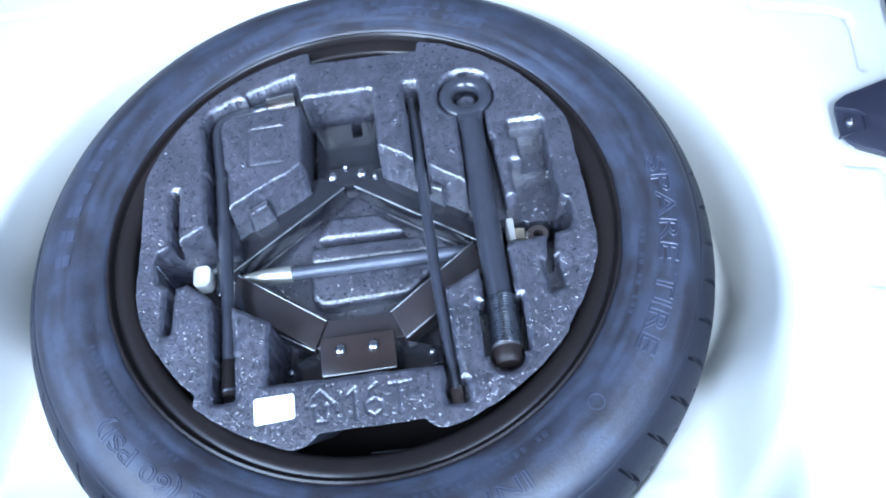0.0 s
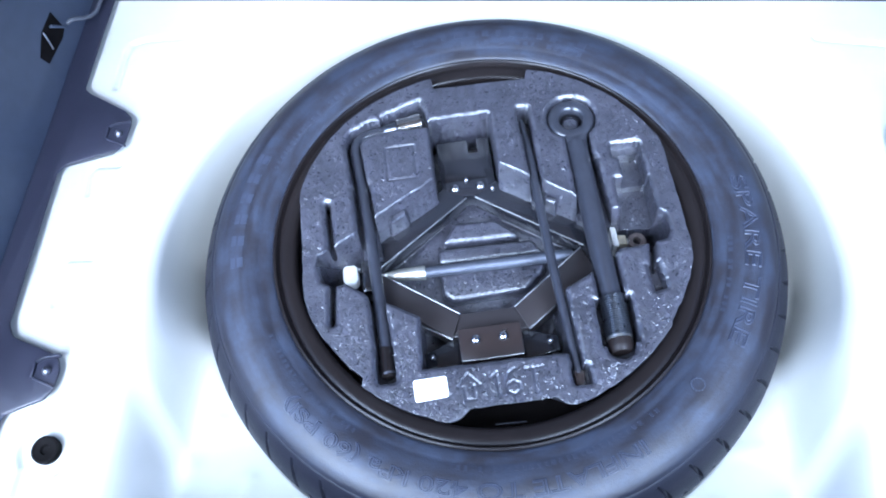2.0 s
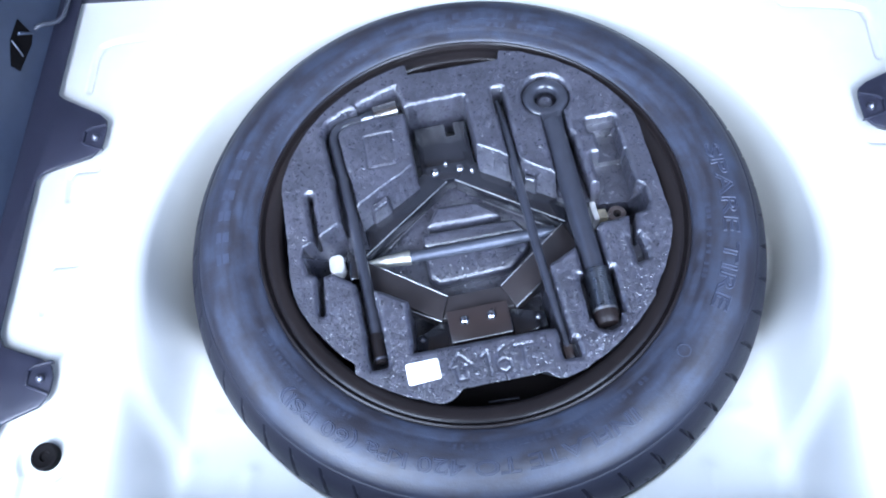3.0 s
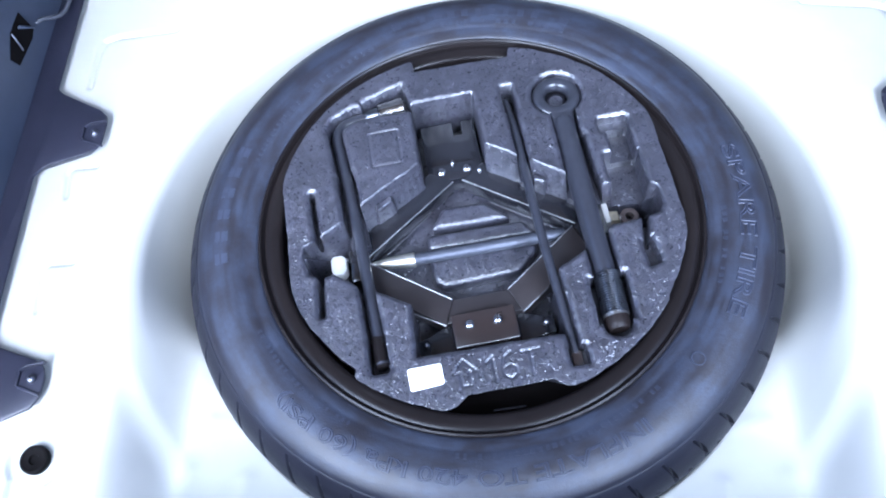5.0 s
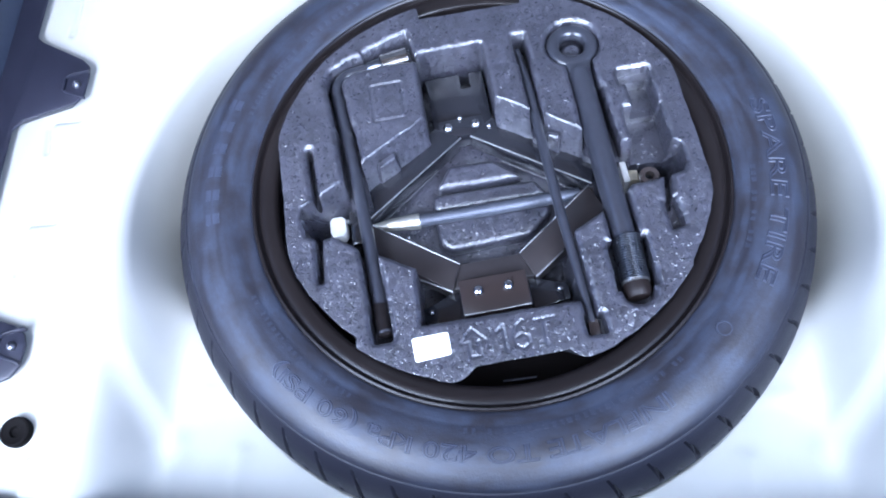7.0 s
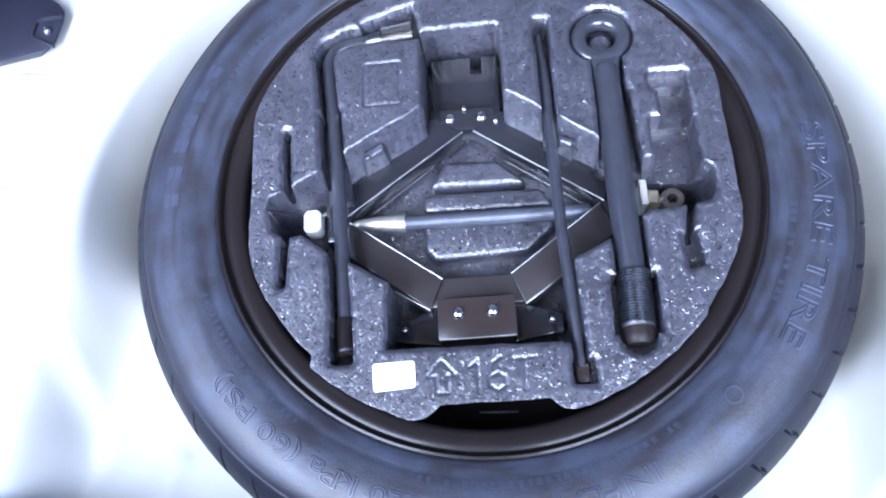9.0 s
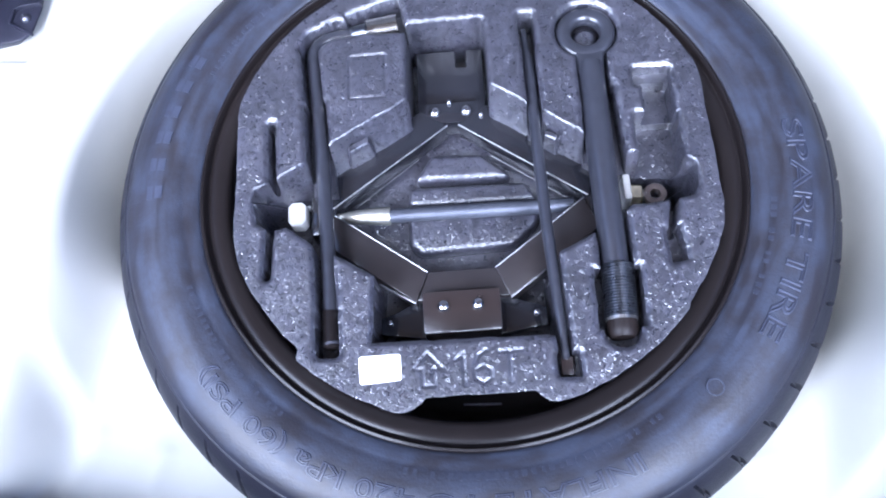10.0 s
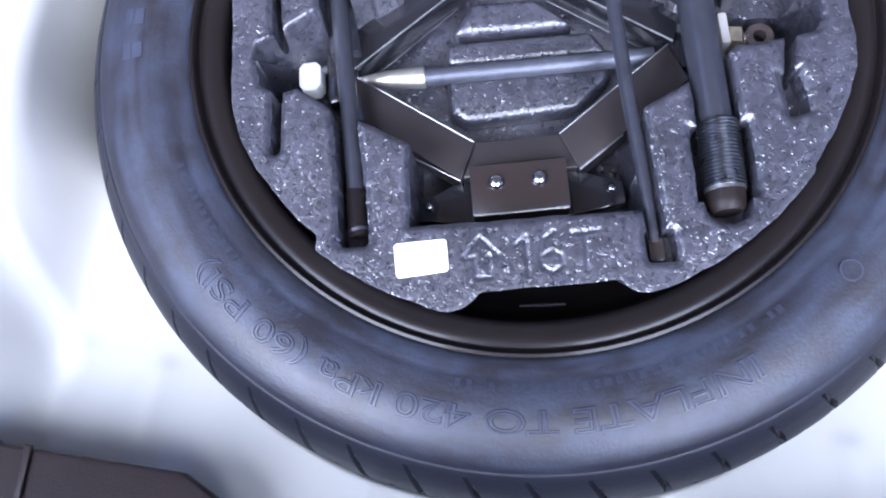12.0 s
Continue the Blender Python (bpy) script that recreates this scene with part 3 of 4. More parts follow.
part("stamp", tube([(13, -171, -105.5), (29, -169, -105.2), (45, -166.5, -105.5)], [0.9, 1.4, 0.9], 10), M_STEEL, rim, "faint raised bar stamped in the rim", WORLD)


def on_sidewall(x, y, z, mid, start, spin=-1):
    """Wrap flat lettering (mm) round the sidewall; it reads clockwise with its tops outward."""
    r = mid + y
    a = radians(start) + spin * x / mid
    return Vector((r * math.cos(a), r * math.sin(a), side_height(r) + z)) * MM


def ring_text(words, mid, start, end, height, line=0.032):
    """Raised outlines of letters, each letter a mesh of its own."""
    cu = bpy.data.curves.new("letters", "FONT")
    cu.body, cu.size, cu.fill_mode, cu.bevel_depth, cu.bevel_resolution = words, 1.0, "NONE", line, 1
    cu.resolution_u = 3
    tmp = new("tmp_letters", cu)
    bpy.context.view_layer.update()
    me = tmp.evaluated_get(bpy.context.evaluated_depsgraph_get()).to_mesh()
    co = [v.co.copy() for v in me.vertices]
    faces = [tuple(p.vertices) for p in me.polygons]
    bpy.data.objects.remove(tmp)
    w = max(c.x for c in co)
    x_scale = radians(abs(start - end)) * mid / w
    y_scale = height / 0.70
    # the faces fall into letters by their columns
    spans = sorted((min(co[i].x for i in f), max(co[i].x for i in f)) for f in faces)
    cols = []
    for a, b in spans:
        if cols and a <= cols[-1][1] + 1e-4:
            cols[-1][1] = max(b, cols[-1][1])
        else:
            cols.append([a, b])
    for a, b in cols:
        mine = [f for f in faces if a - 1e-5 <= co[f[0]].x <= b + 1e-5]
        part("letter", one_letter(co, mine, x_scale, y_scale, mid, start), M_LETTER, tyre, "", WORLD)


def one_letter(co, faces, x_scale, y_scale, mid, start):
    bm = bmesh.new()
    vs = {i: bm.verts.new((co[i].x * x_scale, (co[i].y - 0.35) * y_scale, co[i].z * y_scale * 1.3)) for f in faces for i in f}
    for f in faces:
        try:
            bm.faces.new([vs[i] for i in f])
        except ValueError:
            pass
    long = [e for e in bm.edges if e.calc_length() > 4]
    bmesh.ops.subdivide_edges(bm, edges=long, cuts=2)
    for v in bm.verts:
        v.co = on_sidewall(v.co.x, v.co.y, v.co.z + 0.05, mid, start)
    return bm


def ring_bars(mid, start, end, height, n, raise_mm=0.5, seed=1):
    """A row of plain raised bars in place of small lettering."""
    rng = random.Random(seed)
    bm = bmesh.new()
    step = (start - end) / n
    for i in range(n):
        if rng.random() < 0.14:
            continue
        w = radians(step) * mid * rng.uniform(0.35, 0.62)
        x0 = radians(step * i) * mid
        lo, hi = -height / 2, height / 2
        pts = [(x0, lo), (x0 + w, lo), (x0 + w, hi), (x0, hi)]
        a = [bm.verts.new(on_sidewall(x, y, -0.3, mid, start)) for x, y in pts]
        b = [bm.verts.new(on_sidewall(x, y, raise_mm, mid, start)) for x, y in pts]
        bm.faces.new(b)
        for k in range(4):
            bm.faces.new((a[k], a[(k + 1) % 4], b[(k + 1) % 4], b[k]))
    return bm


ring_text("SPARE TIRE", 257, 15.5, -26, 15)
ring_text("INFLATE TO 420 kPa (60 PSI)", 256, -54.5, -134, 13)
for k in range(6):
    part("block", ring_bars(255, 192 - k * 5.6, 192 - k * 5.6 - 5, 13, 1, 0.5, 3), M_LETTER, tyre, "", WORLD)
for mid, a, b, h, n, sd in ((237, 158, 118, 5, 18, 4), (236, 0, -22, 4, 14, 5), (237, -48, -95, 4.5, 30, 6), (237, -118, -150, 4, 22, 7), (252, 112, 62, 9, 14, 8), (240, 100, 66, 5, 16, 9), (238, -196, -212, 4, 10, 10)):
    part("small_print", ring_bars(mid, a, b, h, n, 0.4, sd), M_PRINT, tyre, "row of small raised marks", WORLD)["kind"] = "stuff"
part("mark", lathe([(5.5, side_height(247) - 1), (5.5, side_height(247) + 0.4), (6.5, side_height(247) + 0.4), (6.5, side_height(247) - 1)], 24, (247 * math.cos(radians(-38)), 247 * math.sin(radians(-38)))), M_LETTER, tyre, "small raised circle", WORLD)


# ---- the foam tool tray ----
def clip_cells(F, keep_sign):
    """March over a grid of values: the polygons of the cells where keep_sign * F > 0, and the border segments. Crossings are keyed by grid edge."""
    h, w = F.shape
    G = F * keep_sign
    pos = G > 0
    count = pos[:-1, :-1].astype(int) + pos[1:, :-1] + pos[:-1, 1:] + pos[1:, 1:]
    full = np.argwhere(count == 4)
    polys, borders = [], []
    for j, i in np.argwhere((count > 0) & (count < 4)):
        ids = [j * w + i, j * w + i + 1, (j + 1) * w + i + 1, (j + 1) * w + i]
        val = [G[j, i], G[j, i + 1], G[j + 1, i + 1], G[j + 1, i]]
        poly = []
        for k in range(4):
            a, b = ids[k], ids[(k + 1) % 4]
            if val[k] > 0:
                poly.append(a)
            if (val[k] > 0) != (val[(k + 1) % 4] > 0):
                poly.append((a, b) if a < b else (b, a))
        polys.append(poly)
        n = len(poly)
        for k in range(n):
            if isinstance(poly[k], tuple) and isinstance(poly[(k + 1) % n], tuple):
                borders.append((poly[k], poly[(k + 1) % n]))
    quads = np.stack([full[:, 0] * w + full[:, 1], full[:, 0] * w + full[:, 1] + 1, (full[:, 0] + 1) * w + full[:, 1] + 1, (full[:, 0] + 1) * w + full[:, 1]], -1)
    return quads.tolist(), polys, borders


def build_tray():
    step = 1.0
    g = np.arange(-207, 207.1, step)
    U, V = np.meshgrid(g, g)
    # pockets with upright walls: outline, depth
    pockets = [
        # jack: saddle, arms and base
        (sd_box(U, V, -46.5, 18.5, 38, 119.5, 4), 64),
        (sd_poly(U, V, [(-101, -12), (-46, 33), (-40, 60), (12, 60), (19, 38), (74, 2), (100, -18), (102, -30), (-118, -30)]), 67),
        (sd_poly(U, V, [(-80, -147), (53.5, -150), (52, -90), (-77, -90)]), 74),
        (sd_poly(U, V, [(-77, -97), (-100, -82), (-121, -71), (-144, -53), (-156, -55), (-167, -49), (-170, -32), (-150, -26), (-120, -20), (96, -20), (150, -24), (168, -28), (169, -44), (164, -51), (146, -54), (118, -56), (96, -70), (81, -79), (61, -88), (52, -99)]), 67),
        # L-wrench
        (sd_line(U, V, [(-127, 104), (-121.5, 40), (-117, -40), (-112, -140)], 7.6), 27),
        (sd_line(U, V, [(-121.8, 50), (-118, -20)], 9.2), 27),
        (sd_line(U, V, [(-127, 104), (-122, 113), (-108, 120), (-60, 126)], 8.4), 27),
        (sd_poly(U, V, [(-97, 117), (-95, 133), (-52, 147), (-46, 113)]) - 1.0, 30),
        (sd_box(U, V, -121.5, -104, -156, -119, 3), 30),
        # narrow finger slots
        (sd_line(U, V, [(-156.5, 35), (-155, -16)], 3.1), 26),
        (sd_line(U, V, [(-156, -50), (-158, -92)], 3.1), 26),
        # bar
        (sd_line(U, V, [(52.5, 108), (53, 30), (53.5, -60), (57, -168)], 5.6), 26),
        (sd_box(U, V, 46, 59, 86, 121.5, 3), 32),
        (sd_box(U, V, 50.0, 67, -181, -162, 3), 20),
        # towing eye
        (np.maximum(np.hypot(U - 100.6, V - 99.5) - 25.6, 10.2 - np.hypot(U - 100.6, V - 99.5)), 26),
        (sd_line(U, V, [(102, 78), (100.4, -100)], 12.6), 26),
        (sd_line(U, V, [(104, 45), (107, -30)], 13.0), 26),
        (sd_poly(U, V, [(83.5, -104), (116.5, -103), (115.5, -148), (82.5, -148)]) - 0.6, 30),
        (sd_line(U, V, [(98.5, -146), (98.5, -149)], 13.5), 22),
        # empty stepped pocket
        (sd_box(U, V, 132, 162, 44.5, 61, 3), 14),
        (sd_box(U, V, 138, 161, -10, 52, 3), 26),
        (sd_box(U, V, 128, 162, -24, 21, 3), 34),
        (sd_line(U, V, [(149.5, -50), (144, -76)], 3.2), 24),
        (sd_poly(U, V, [(139.5, -77), (149, -74), (151.5, -101), (140.5, -103)]) - 0.6, 18),
    ]
    wob = 0.12 * ripple(U, V, 9, 5) + 0.30 * ripple(U, V, 26, 6)

    def both(a, b, k):
        """The larger of two distances, with the corner rounded."""
        h = np.clip(0.5 + 0.5 * (a - b) / k, 0, 1)
        return b + (a - b) * h + k * h * (1 - h)

    # outline: a disc with flat sides, a notch in front and a cut behind
    A = np.degrees(np.arctan2(V + 8, U))
    R = 193.5 - 10.0 * np.exp(-((A - 92) / 34) ** 2) + 7.0 * ease((A + 134) / 2) * ease((-90 - A) / 6) + 2.5 * ease((A + 96) / 6) * ease((-40 - A) / 2)
    out = both(np.hypot(U, V + 8) - R, np.abs(U) - 183.5, 4)
    out = both(out, 3 - sd_poly(U, V, [(-62, -230), (-54, -204), (-42, -192), (32, -192), (44, -204), (52, -230)]), 9)
    out = both(out, -sd_poly(U, V, [(-60, 230), (-37, 176), (-36, 159), (62, 156), (80, 230)]), 3)
    out = out + wob
    S = np.full(U.shape, 1e9)
    floor_z = np.zeros(U.shape)
    for d, depth in pockets:
        S = np.minimum(S, d)
        floor_z = np.minimum(floor_z, -depth * ease((2.0 - d) / 2.0))
    S = S + wob
    # top: slightly uneven, rounded towards its edges, with sloping sides round the jack
    slope = sd_poly(U, V, [(-171, -30), (-168, -20), (-131, -2), (-110, 14), (-47, 49), (-47, 119), (18.5, 119.5), (18.5, 57), (37, 44.5), (60, 28), (82, 11.5), (116, -12), (156, -14), (169, -24), (169, -44), (100, -44), (-100, -44)]) + wob
    top = 0.25 * ripple(U, V, 60, 8)
    top -= 43 * np.clip(0.05 - slope / 14, 0, 1) * ease(0.6 - slope / 3)
    sq = sd_box(U, V, -93, -64, 53, 92, 2)
    top -= 1.3 * np.exp(-(sq / 1.2) ** 2) + 0.4 * ease(-sq / 2)
    for st in ([(-45, -169), (-51, -169), (-41, -157.5), (-31, -169), (-37, -169), (-37, -181), (-45, -181), (-45, -169)], [(-21, -164), (-15.5, -159), (-15.5, -182)],
               [(0.5, -158), (-5, -162), (-8.5, -170), (-7.5, -178), (-2, -181.5), (3.5, -178), (3.5, -172), (-2, -169), (-7.5, -172)], [(10, -160), (26, -159.5)], [(17.5, -160), (17, -182)]):
        top -= 0.95 * np.exp(-(np.maximum(sd_line(U, V, st, 0.3), 0) / 0.8) ** 2)
    top -= 2.8 * np.clip(1 - S / 4.4, 0, 1) ** 2 + 0.12 * np.clip(1 + out / 1.6, 0, 1) ** 2
    for poly in ([(-97.5, 16), (-80.5, 25), (-79.5, 18), (-96.5, 9)], [(59, 18), (70, 12.5), (68, 7), (58.5, 12)]):
        d = sd_poly(U, V, poly)
        top = np.where(d < 1.5, np.maximum(top, -11 - 16 * ease((d + 0.8) / 2.2)), top)
    top = np.where(np.hypot(U - 100.6, V - 99.5) < 11.5, top - 14, top)
    F = np.minimum(S, -out)
    uu, vv, tz, bz = U.ravel(), V.ravel(), top.ravel(), floor_z.ravel()
    fr, sr, orr = F.ravel(), S.ravel(), out.ravel()
    verts, faces, made = [], [], {}

    def vert(key, layer):
        k = (key, layer)
        if k in made:
            return made[k]
        if isinstance(key, tuple):
            a, b = key
            f = fr if layer != "floor" else sr
            t = min(max(f[a] / (f[a] - f[b]), 0.0), 1.0) if f[a] != f[b] else 0.5
            x, y = uu[a] + (uu[b] - uu[a]) * t, vv[a] + (vv[b] - vv[a]) * t
            zt = tz[a] + (tz[b] - tz[a]) * t
            inner = a if f[a] < f[b] else b
            z = {"top": zt, "floor": bz[inner], "foot": -76.0}[layer]
        else:
            x, y, z = uu[key], vv[key], (tz if layer == "top" else bz)[key]
        if layer == "foot":
            x, y = x * 0.86, y * 0.86
        made[k] = len(verts)
        verts.append((x * MM, y * MM, z * MM))
        return made[k]

    quads, polys, borders = clip_cells(F, 1)
    faces += [[vert(i, "top") for i in q] for q in quads]
    faces += [[vert(i, "top") for i in p] for p in polys if len(p) > 2]
    for p, q in borders:
        a = p[0]
        if min(sr[p[0]], sr[p[1]]) <= -max(orr[p[0]], orr[p[1]]):
            faces.append([vert(q, "top"), vert(p, "top"), vert(p, "floor"), vert(q, "floor")])
        else:
            faces.append([vert(q, "top"), vert(p, "top"), vert(p, "foot"), vert(q, "foot")])
    quads, polys, _ = clip_cells(np.where(out < 0, S, 1.0), -1)
    faces += [[vert(i, "floor") for i in q] for q in quads]
    faces += [[vert(i, "floor") for i in p] for p in polys if len(p) > 2]
    me = bpy.data.meshes.new("tool_tray")
    me.from_pydata(verts, [], faces)
    me.validate()
    me.materials.append(M_FOAM)
    me.shade_smooth()
    me.set_sharp_from_angle(angle=radians(62))
    tray = thing("tool_tray", FOAM @ pose(0, 0, -0.076), "round black bead-foam tool tray seated in the spare wheel", "tool tray")
    body = new("body", me)
    body.parent = tray
    body.matrix_parent_inverse = (FOAM @ pose(0, 0, -0.076)).inverted() @ FOAM
    # raised pads that carry the jack
    for poly, high in (([(-49, 0), (-34, 23), (9, 21), (34, -2)], -51), ([(-55, -22), (-54, -4), (44, -6), (54, -24)], -54), ([(-55, -29), (53, -34), (51, -44), (29, -63), (-46, -65), (-55, -56)], -52)):
        part("pad", prism(poly, -70, high, 5.5, segments=4), M_FOAM, tray)
    return tray


build_tray()
single("sticker", prism([(-88, -157.3), (-61, -157), (-59.6, -158.4), (-59.4, -174.5), (-60.8, -175.9), (-87.6, -177.4), (-89, -176), (-89.6, -158.8)], 0.45, 1.0, 0.1), M_STICKER, "small blank white paper sticker on the foam", "sticker")


# ---- scissor jack ----
jack = thing("scissor_jack", FOAM @ pose(-0.013, -0.03, -0.07), "folded black scissor jack lying in the foam tray", "car jack")


def channel(near_a, far_a, near_b, far_b, top, depth, wall=2.4):
    """A pressed channel lofted between two ends; near is its inner long side, far the outer one."""
    bm = bmesh.new()
    rings = []
    for n, f in ((near_a, far_a), (near_b, far_b)):
        n, f = Vector(n), Vector(f)
        d = (f - n).normalized() * wall
        pts = [(n, top), (f, top), (f, top - depth), (f - d, top - depth), (f - d, top - wall), (n + d, top - wall), (n + d, top - depth), (n, top - depth)]
        rings.append([bm.verts.new((p.x * MM, p.y * MM, z * MM)) for p, z in pts])
    a, b = rings
    for k in range(8):
        bm.faces.new((a[k], a[(k + 1) % 8], b[(k + 1) % 8], b[k]))
    bm.faces.new(a)
    bm.faces.new(b)
    bmesh.ops.recalc_face_normals(bm, faces=bm.faces)
    bmesh.ops.bevel(bm, geom=bm.edges[:], offset=0.9 * MM, segments=2, profile=0.5, affect="EDGES")
    return bm


part("arm", channel((-18, 41), (-40, 55), (-118, -29), (-126, 6), -34, 24), M_JACK, jack)
part("arm", channel((-8, 41), (16, 57), (91, -31), (102, 0), -34, 24), M_JACK, jack)
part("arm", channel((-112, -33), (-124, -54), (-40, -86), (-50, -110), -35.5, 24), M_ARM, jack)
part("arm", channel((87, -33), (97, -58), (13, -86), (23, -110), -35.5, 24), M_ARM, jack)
EDGES = (((-17.6, 40.4, -34.4), (-117.4, -29.4, -34.4)), ((-8.4, 40.6, -34.4), (90.4, -31.2, -34.4)), ((-112.4, -32.4, -35.9), (-40.2, -85.6, -35.9)), ((87.4, -32.4, -35.9), (13.2, -85.6, -35.9)),
         ((-78, -93, -35.9), (-50.4, -110.4, -35.9)), ((52, -90.5, -35.9), (23.2, -110.4, -35.9)), ((-44, 22.6, -57.4), (-99, -18.3, -57.4)), ((17, 21.1, -57.4), (77, -23.1, -57.4)))
for p, q in EDGES:
    part("edge", tube([p, q], 0.65 if p[2] > -50 else 0.3, 8), M_EDGE, jack, "bare sheared steel edge")
part("edge", tube([(-43.6, -136.2, -28.6), (13.8, -136.2, -28.6)], 0.6, 8), M_ZINC, jack, "bare sheared steel edge")
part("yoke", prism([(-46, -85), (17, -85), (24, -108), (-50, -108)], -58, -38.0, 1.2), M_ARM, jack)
part("trunnion", box(-133, -112, -48, -8, -62, -38, 3), M_JACK, jack)
part("trunnion", box(88, 112, -48, -10, -62, -39, 3), M_JACK, jack)
# The base's brown is a reflection carried by its colour.
base = part("base", box(-44.5, 14.6, -136, -104.5, -60, -28, 1.0), M_BROWN_REFLECTION, jack, "black base bracket with two rivets, brown reflection in its colour")
part("foot", prism([(-79, -131), (-79, -118), (-66, -114), (-52, -107), (-43.4, -106), (-43.4, -137)], -58, -46, 1.0), M_JACK, jack)
part("foot", prism([(50, -131), (50, -117), (38, -113), (22, -107), (13.5, -106), (13.5, -137)], -58, -46, 1.0), M_JACK, jack)
for u, v, z in ((-28.8, -116.4, -28), (-2.5, -116.4, -28)):
    part("rivet", dome(u, v, z, 5.0, 3.6), M_RIVET, base, "domed steel rivet")
for u, v, z in ((-71.8, -122.3, -46), (42.2, -121.1, -46)):
    part("rivet", dome(u, v, z, 3.2, 3.0), M_RIVET, jack, "domed steel rivet")
saddle = part("saddle", prism([(-41, 61), (-41, 116), (-7.5, 116), (-7.5, 99), (2.2, 99), (2.2, 116), (15.5, 116), (15.5, 61)], -60, -40, 1.2), M_JACK, jack, "black lifting saddle with a slot")
part("bracket", prism([(-41, 62), (15, 62), (14, 50), (-4, 43), (-22, 43), (-40, 50)], -56, -34.5, 1.0), M_JACK, jack)
for u, v in ((-27.5, 53.8), (-1.0, 53.4)):
    part("rivet", dome(u, v, -34.5, 4.8, 3.4), M_RIVET, saddle, "domed steel rivet")
part("rivet", dome(10.7, 47.5, -33, 2.2, 2.0), M_RIVET, saddle, "domed steel rivet")
part("rivet", dome(-14.9, 61.4, -33, 2.4, 2.0), M_RIVET, saddle, "domed steel rivet")

screw_pts, screw_r = [], []
for i in range(150):
    u = -69 + i
    screw_pts.append((u, -31.4 - (u + 69) * 0.012, -48))
    screw_r.append(6.05 if i % 2 else 5.7)
part("screw", tube(screw_pts, screw_r, 16), M_SCREW, jack, "grey threaded screw spindle")
part("collar", tube([(-118, -29.5, -47), (-114, -29.6, -47), (-96, -30.2, -47.4), (-70, -31.2, -48), (-69, -31.2, -48)], [1.2, 2.6, 5.8, 7.4, 6.8], 20), M_SLEEVE, jack, "bright plated sleeve of the spindle")
part("washer", prism([(-150, -36.5), (-147, -40), (-138.6, -40), (-135.4, -36.5), (-135.4, -23.5), (-138.6, -20.2), (-147, -20.2), (-150, -23.5)], -46, -31, 1.0), M_WASHER, jack, "off-white square nylon bush")
part("washer", box(117.5, 123.5, -41, -19.5, -50, -26, 1.5), M_WASHER, jack, "off-white nylon washer")
part("nut", tube([(123, -34, -36), (124, -34, -36), (131, -35, -36), (132, -35, -36)], [7.5, 9.5, 9.5, 8], 6), M_GOLD, jack, "yellow plated hexagon nut")
eye = lathe([(4.2, -31), (4.2, -38), (8.6, -38), (9.4, -36.5), (9.4, -32.5), (8.6, -31)], 24, (142.5, -36), close=True)
part("crank_eye", tube([(136, -35.6, -35.5), (138, -35.8, -35)], [4.4, 4.0], 12, eye), M_EYE, jack, "brown steel eye for the crank")
coil = [(131.5 + 0.11 * k, -35.1 + 4.4 * math.cos(k * 0.55), -36 + 4.4 * math.sin(k * 0.55)) for k in range(46)]
part("spring", tube(coil, 0.8, 8), M_ZINC, jack, "small steel coil spring")

# ---- loose tools ----
wrench = thing("wheel_wrench", FOAM @ pose(-0.118, -0.02, -0.022), "black L-shaped wheel nut wrench with a bright socket", "wheel wrench")
path = [(-56, 127.8, -16), (-78, 125.5, -16), (-100, 123, -16)] + bend((-106, 122.5, -16), (-127, 120, -16), (-126, 98, -16), 8) + [(-121.5, 50, -16), (-118, 0, -16), (-115, -60, -16), (-113, -100, -15), (-111.3, -146, -14)]
part("shaft", tube(path[1:], 5.8, 18), M_TOOL, wrench)
part("tip", tube([(-112.7, -117, -15), (-112.6, -119, -15), (-111.3, -145.5, -14), (-111.2, -147, -14)], [5.8, 6.5, 6.5, 4.6], 18), M_RIM, wrench)
part("end_ring", tube([(-111.5, -142, -14), (-111.4, -142.6, -14), (-111.35, -144, -14), (-111.3, -144.6, -14)], [6.2, 6.9, 6.9, 6.2], 18), M_STEEL, wrench, "narrow bright steel ring")
part("socket", tube([(-80, 125.2, -16), (-79, 125.3, -16), (-54, 128.2, -16), (-53, 128.3, -16)], [7.0, 10.4, 10.8, 9.0], 24), M_CHROME, wrench, "bright plated hexagon socket")
part("neck", tube([(-95, 123.5, -16), (-93, 123.7, -16), (-80, 125.2, -16)], [5.0, 6.6, 8.0], 20), M_DARKSTEEL, wrench)

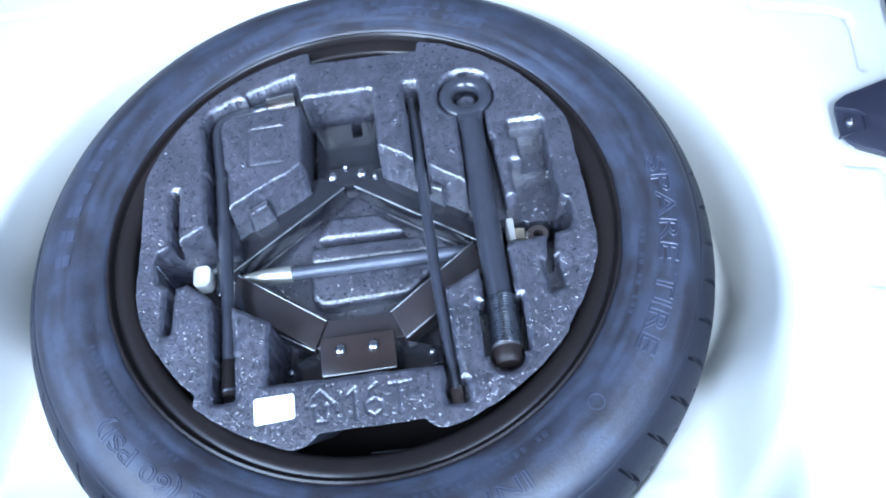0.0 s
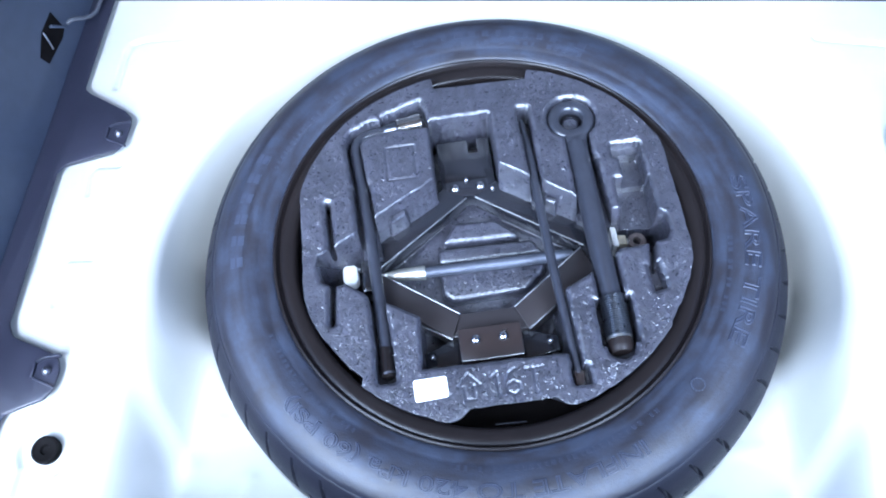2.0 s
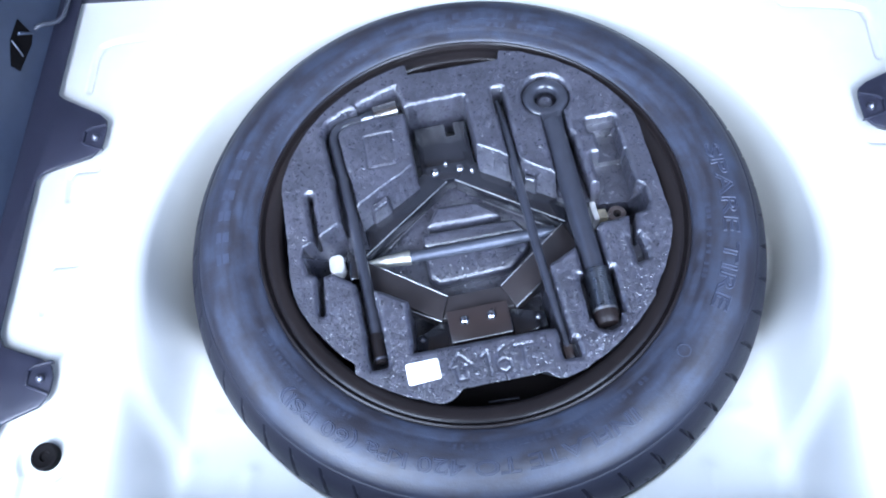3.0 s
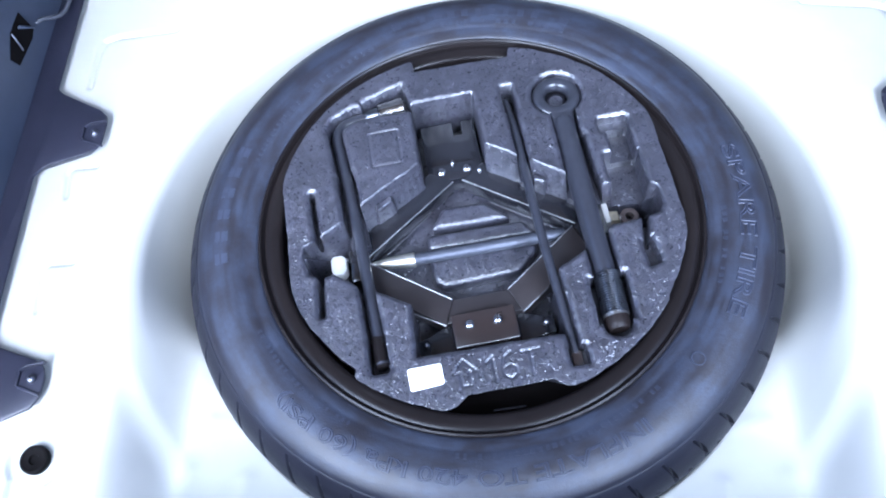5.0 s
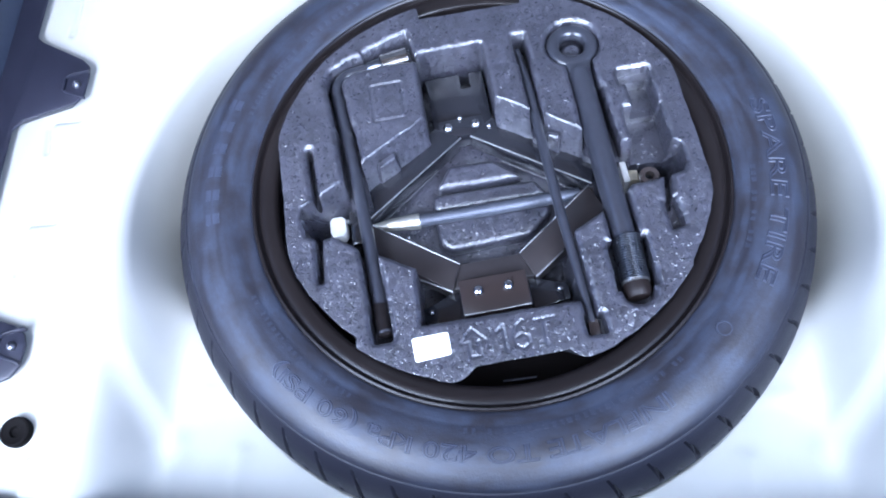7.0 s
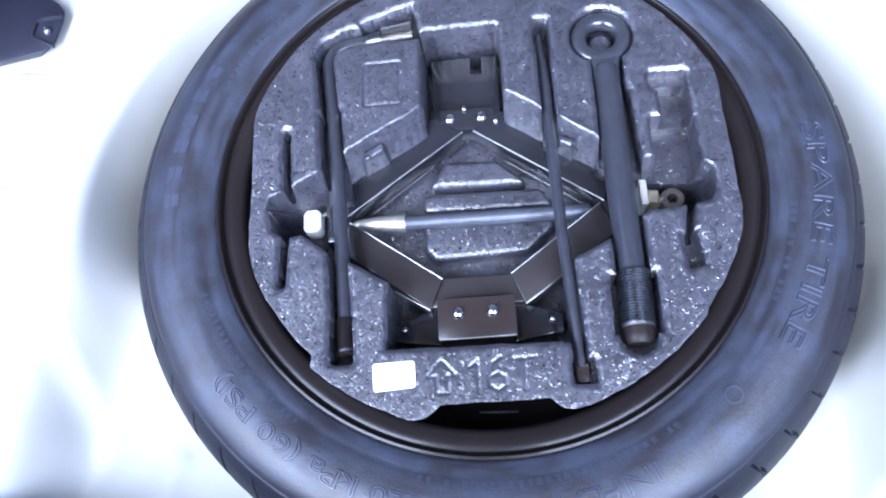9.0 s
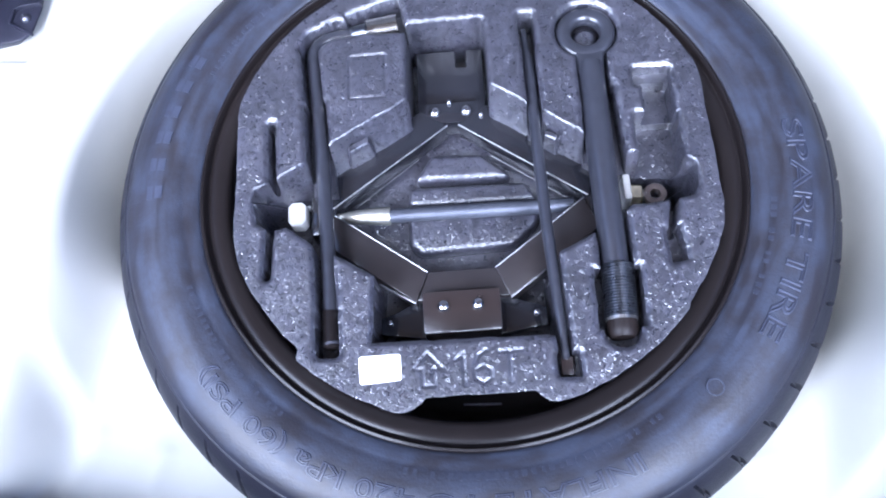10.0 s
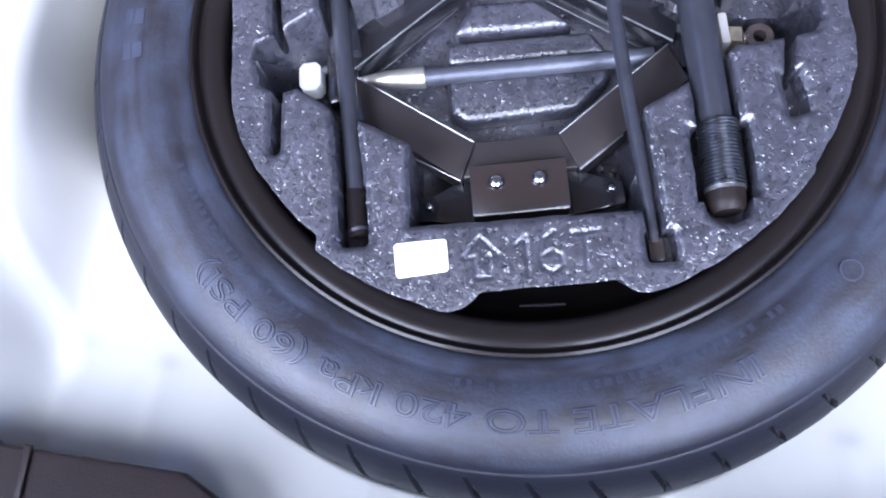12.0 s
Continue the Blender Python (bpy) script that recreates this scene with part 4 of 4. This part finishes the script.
bar = thing("jack_handle", FOAM @ pose(0.054, -0.02, -0.018), "thin black jack handle bar with a flattened end", "jack handle")
part("rod", tube([(50.8, 112, -14), (51.2, 96, -13.5), (52, 82, -13), (52.6, 60, -12), (52.6, 0, -12), (53.4, -60, -12), (55.6, -118, -12), (57, -150, -13), (57.6, -166, -14)], [2.6, 2.8, 4.2, 4.6, 4.6, 4.6, 4.4, 3.2, 2.8], 16), M_TOOL, bar)
# The tab's brown is likewise a reflection put into the colour.
part("end_tab", box(53.5, 62.5, -178, -164, -19, -12.5, 1.2), M_BROWN_REFLECTION, bar)

tow = thing("towing_eye", FOAM @ pose(0.1, 0, -0.02), "black screw-in towing eye with a threaded end", "towing eye")
ring = lathe([(18.0 + 6.5 * math.copysign(abs(math.cos(a)) ** 0.75, math.cos(a)), -9.5 + 6.6 * math.copysign(abs(math.sin(a)) ** 0.75, math.sin(a))) for a in [2 * math.pi * k / 20 for k in range(20)]], 56, (100.6, 99.5), close=True)
part("ring", ring, M_TOOL, tow)
part("neck", prism([(82.5, 87), (88.6, 79), (90.4, 70), (90.8, 56), (111.6, 56), (112, 70), (113.6, 79), (119.0, 87)], -16, -3.4, 4.0, segments=4), M_TOOL, tow)
part("shaft", tube([(101.2, 72, -9), (101.2, 64, -9.6), (101.1, 50, -10), (100.6, 0, -10), (100.4, -50, -10), (100.6, -96, -10), (100.8, -100, -10)], [9.6, 10.6, 10.8, 10.7, 10.4, 9.8, 9.4], 28), M_TOOL, tow)
tp, tr = [], []
for i in range(57):
    tp.append((101.6 - i * 0.035, -99.5 - i * 0.72, -10))
    tr.append(12.2 if i % 3 else 11.3)
part("thread", tube(tp, tr, 24), M_DARKSTEEL, tow, "dark machined thread")
# Added in place of the brown foam at the end of the pocket.
part("pocket_end", tube([(99.6, -139.8, -10), (99.2, -148, -10), (99.0, -152, -10), (99.0, -154, -10)], [11.0, 11.0, 10.2, 8.5], 24), M_END, tow, "plain brown rounded stand-in for the foam behind the thread")
part("thread_ring", tube([(99.7, -138.5, -10), (99.7, -139, -10), (99.6, -141.6, -10), (99.6, -142, -10)], [10.8, 11.6, 11.6, 10.8], 24), M_ZINC, tow, "bright machined ring")
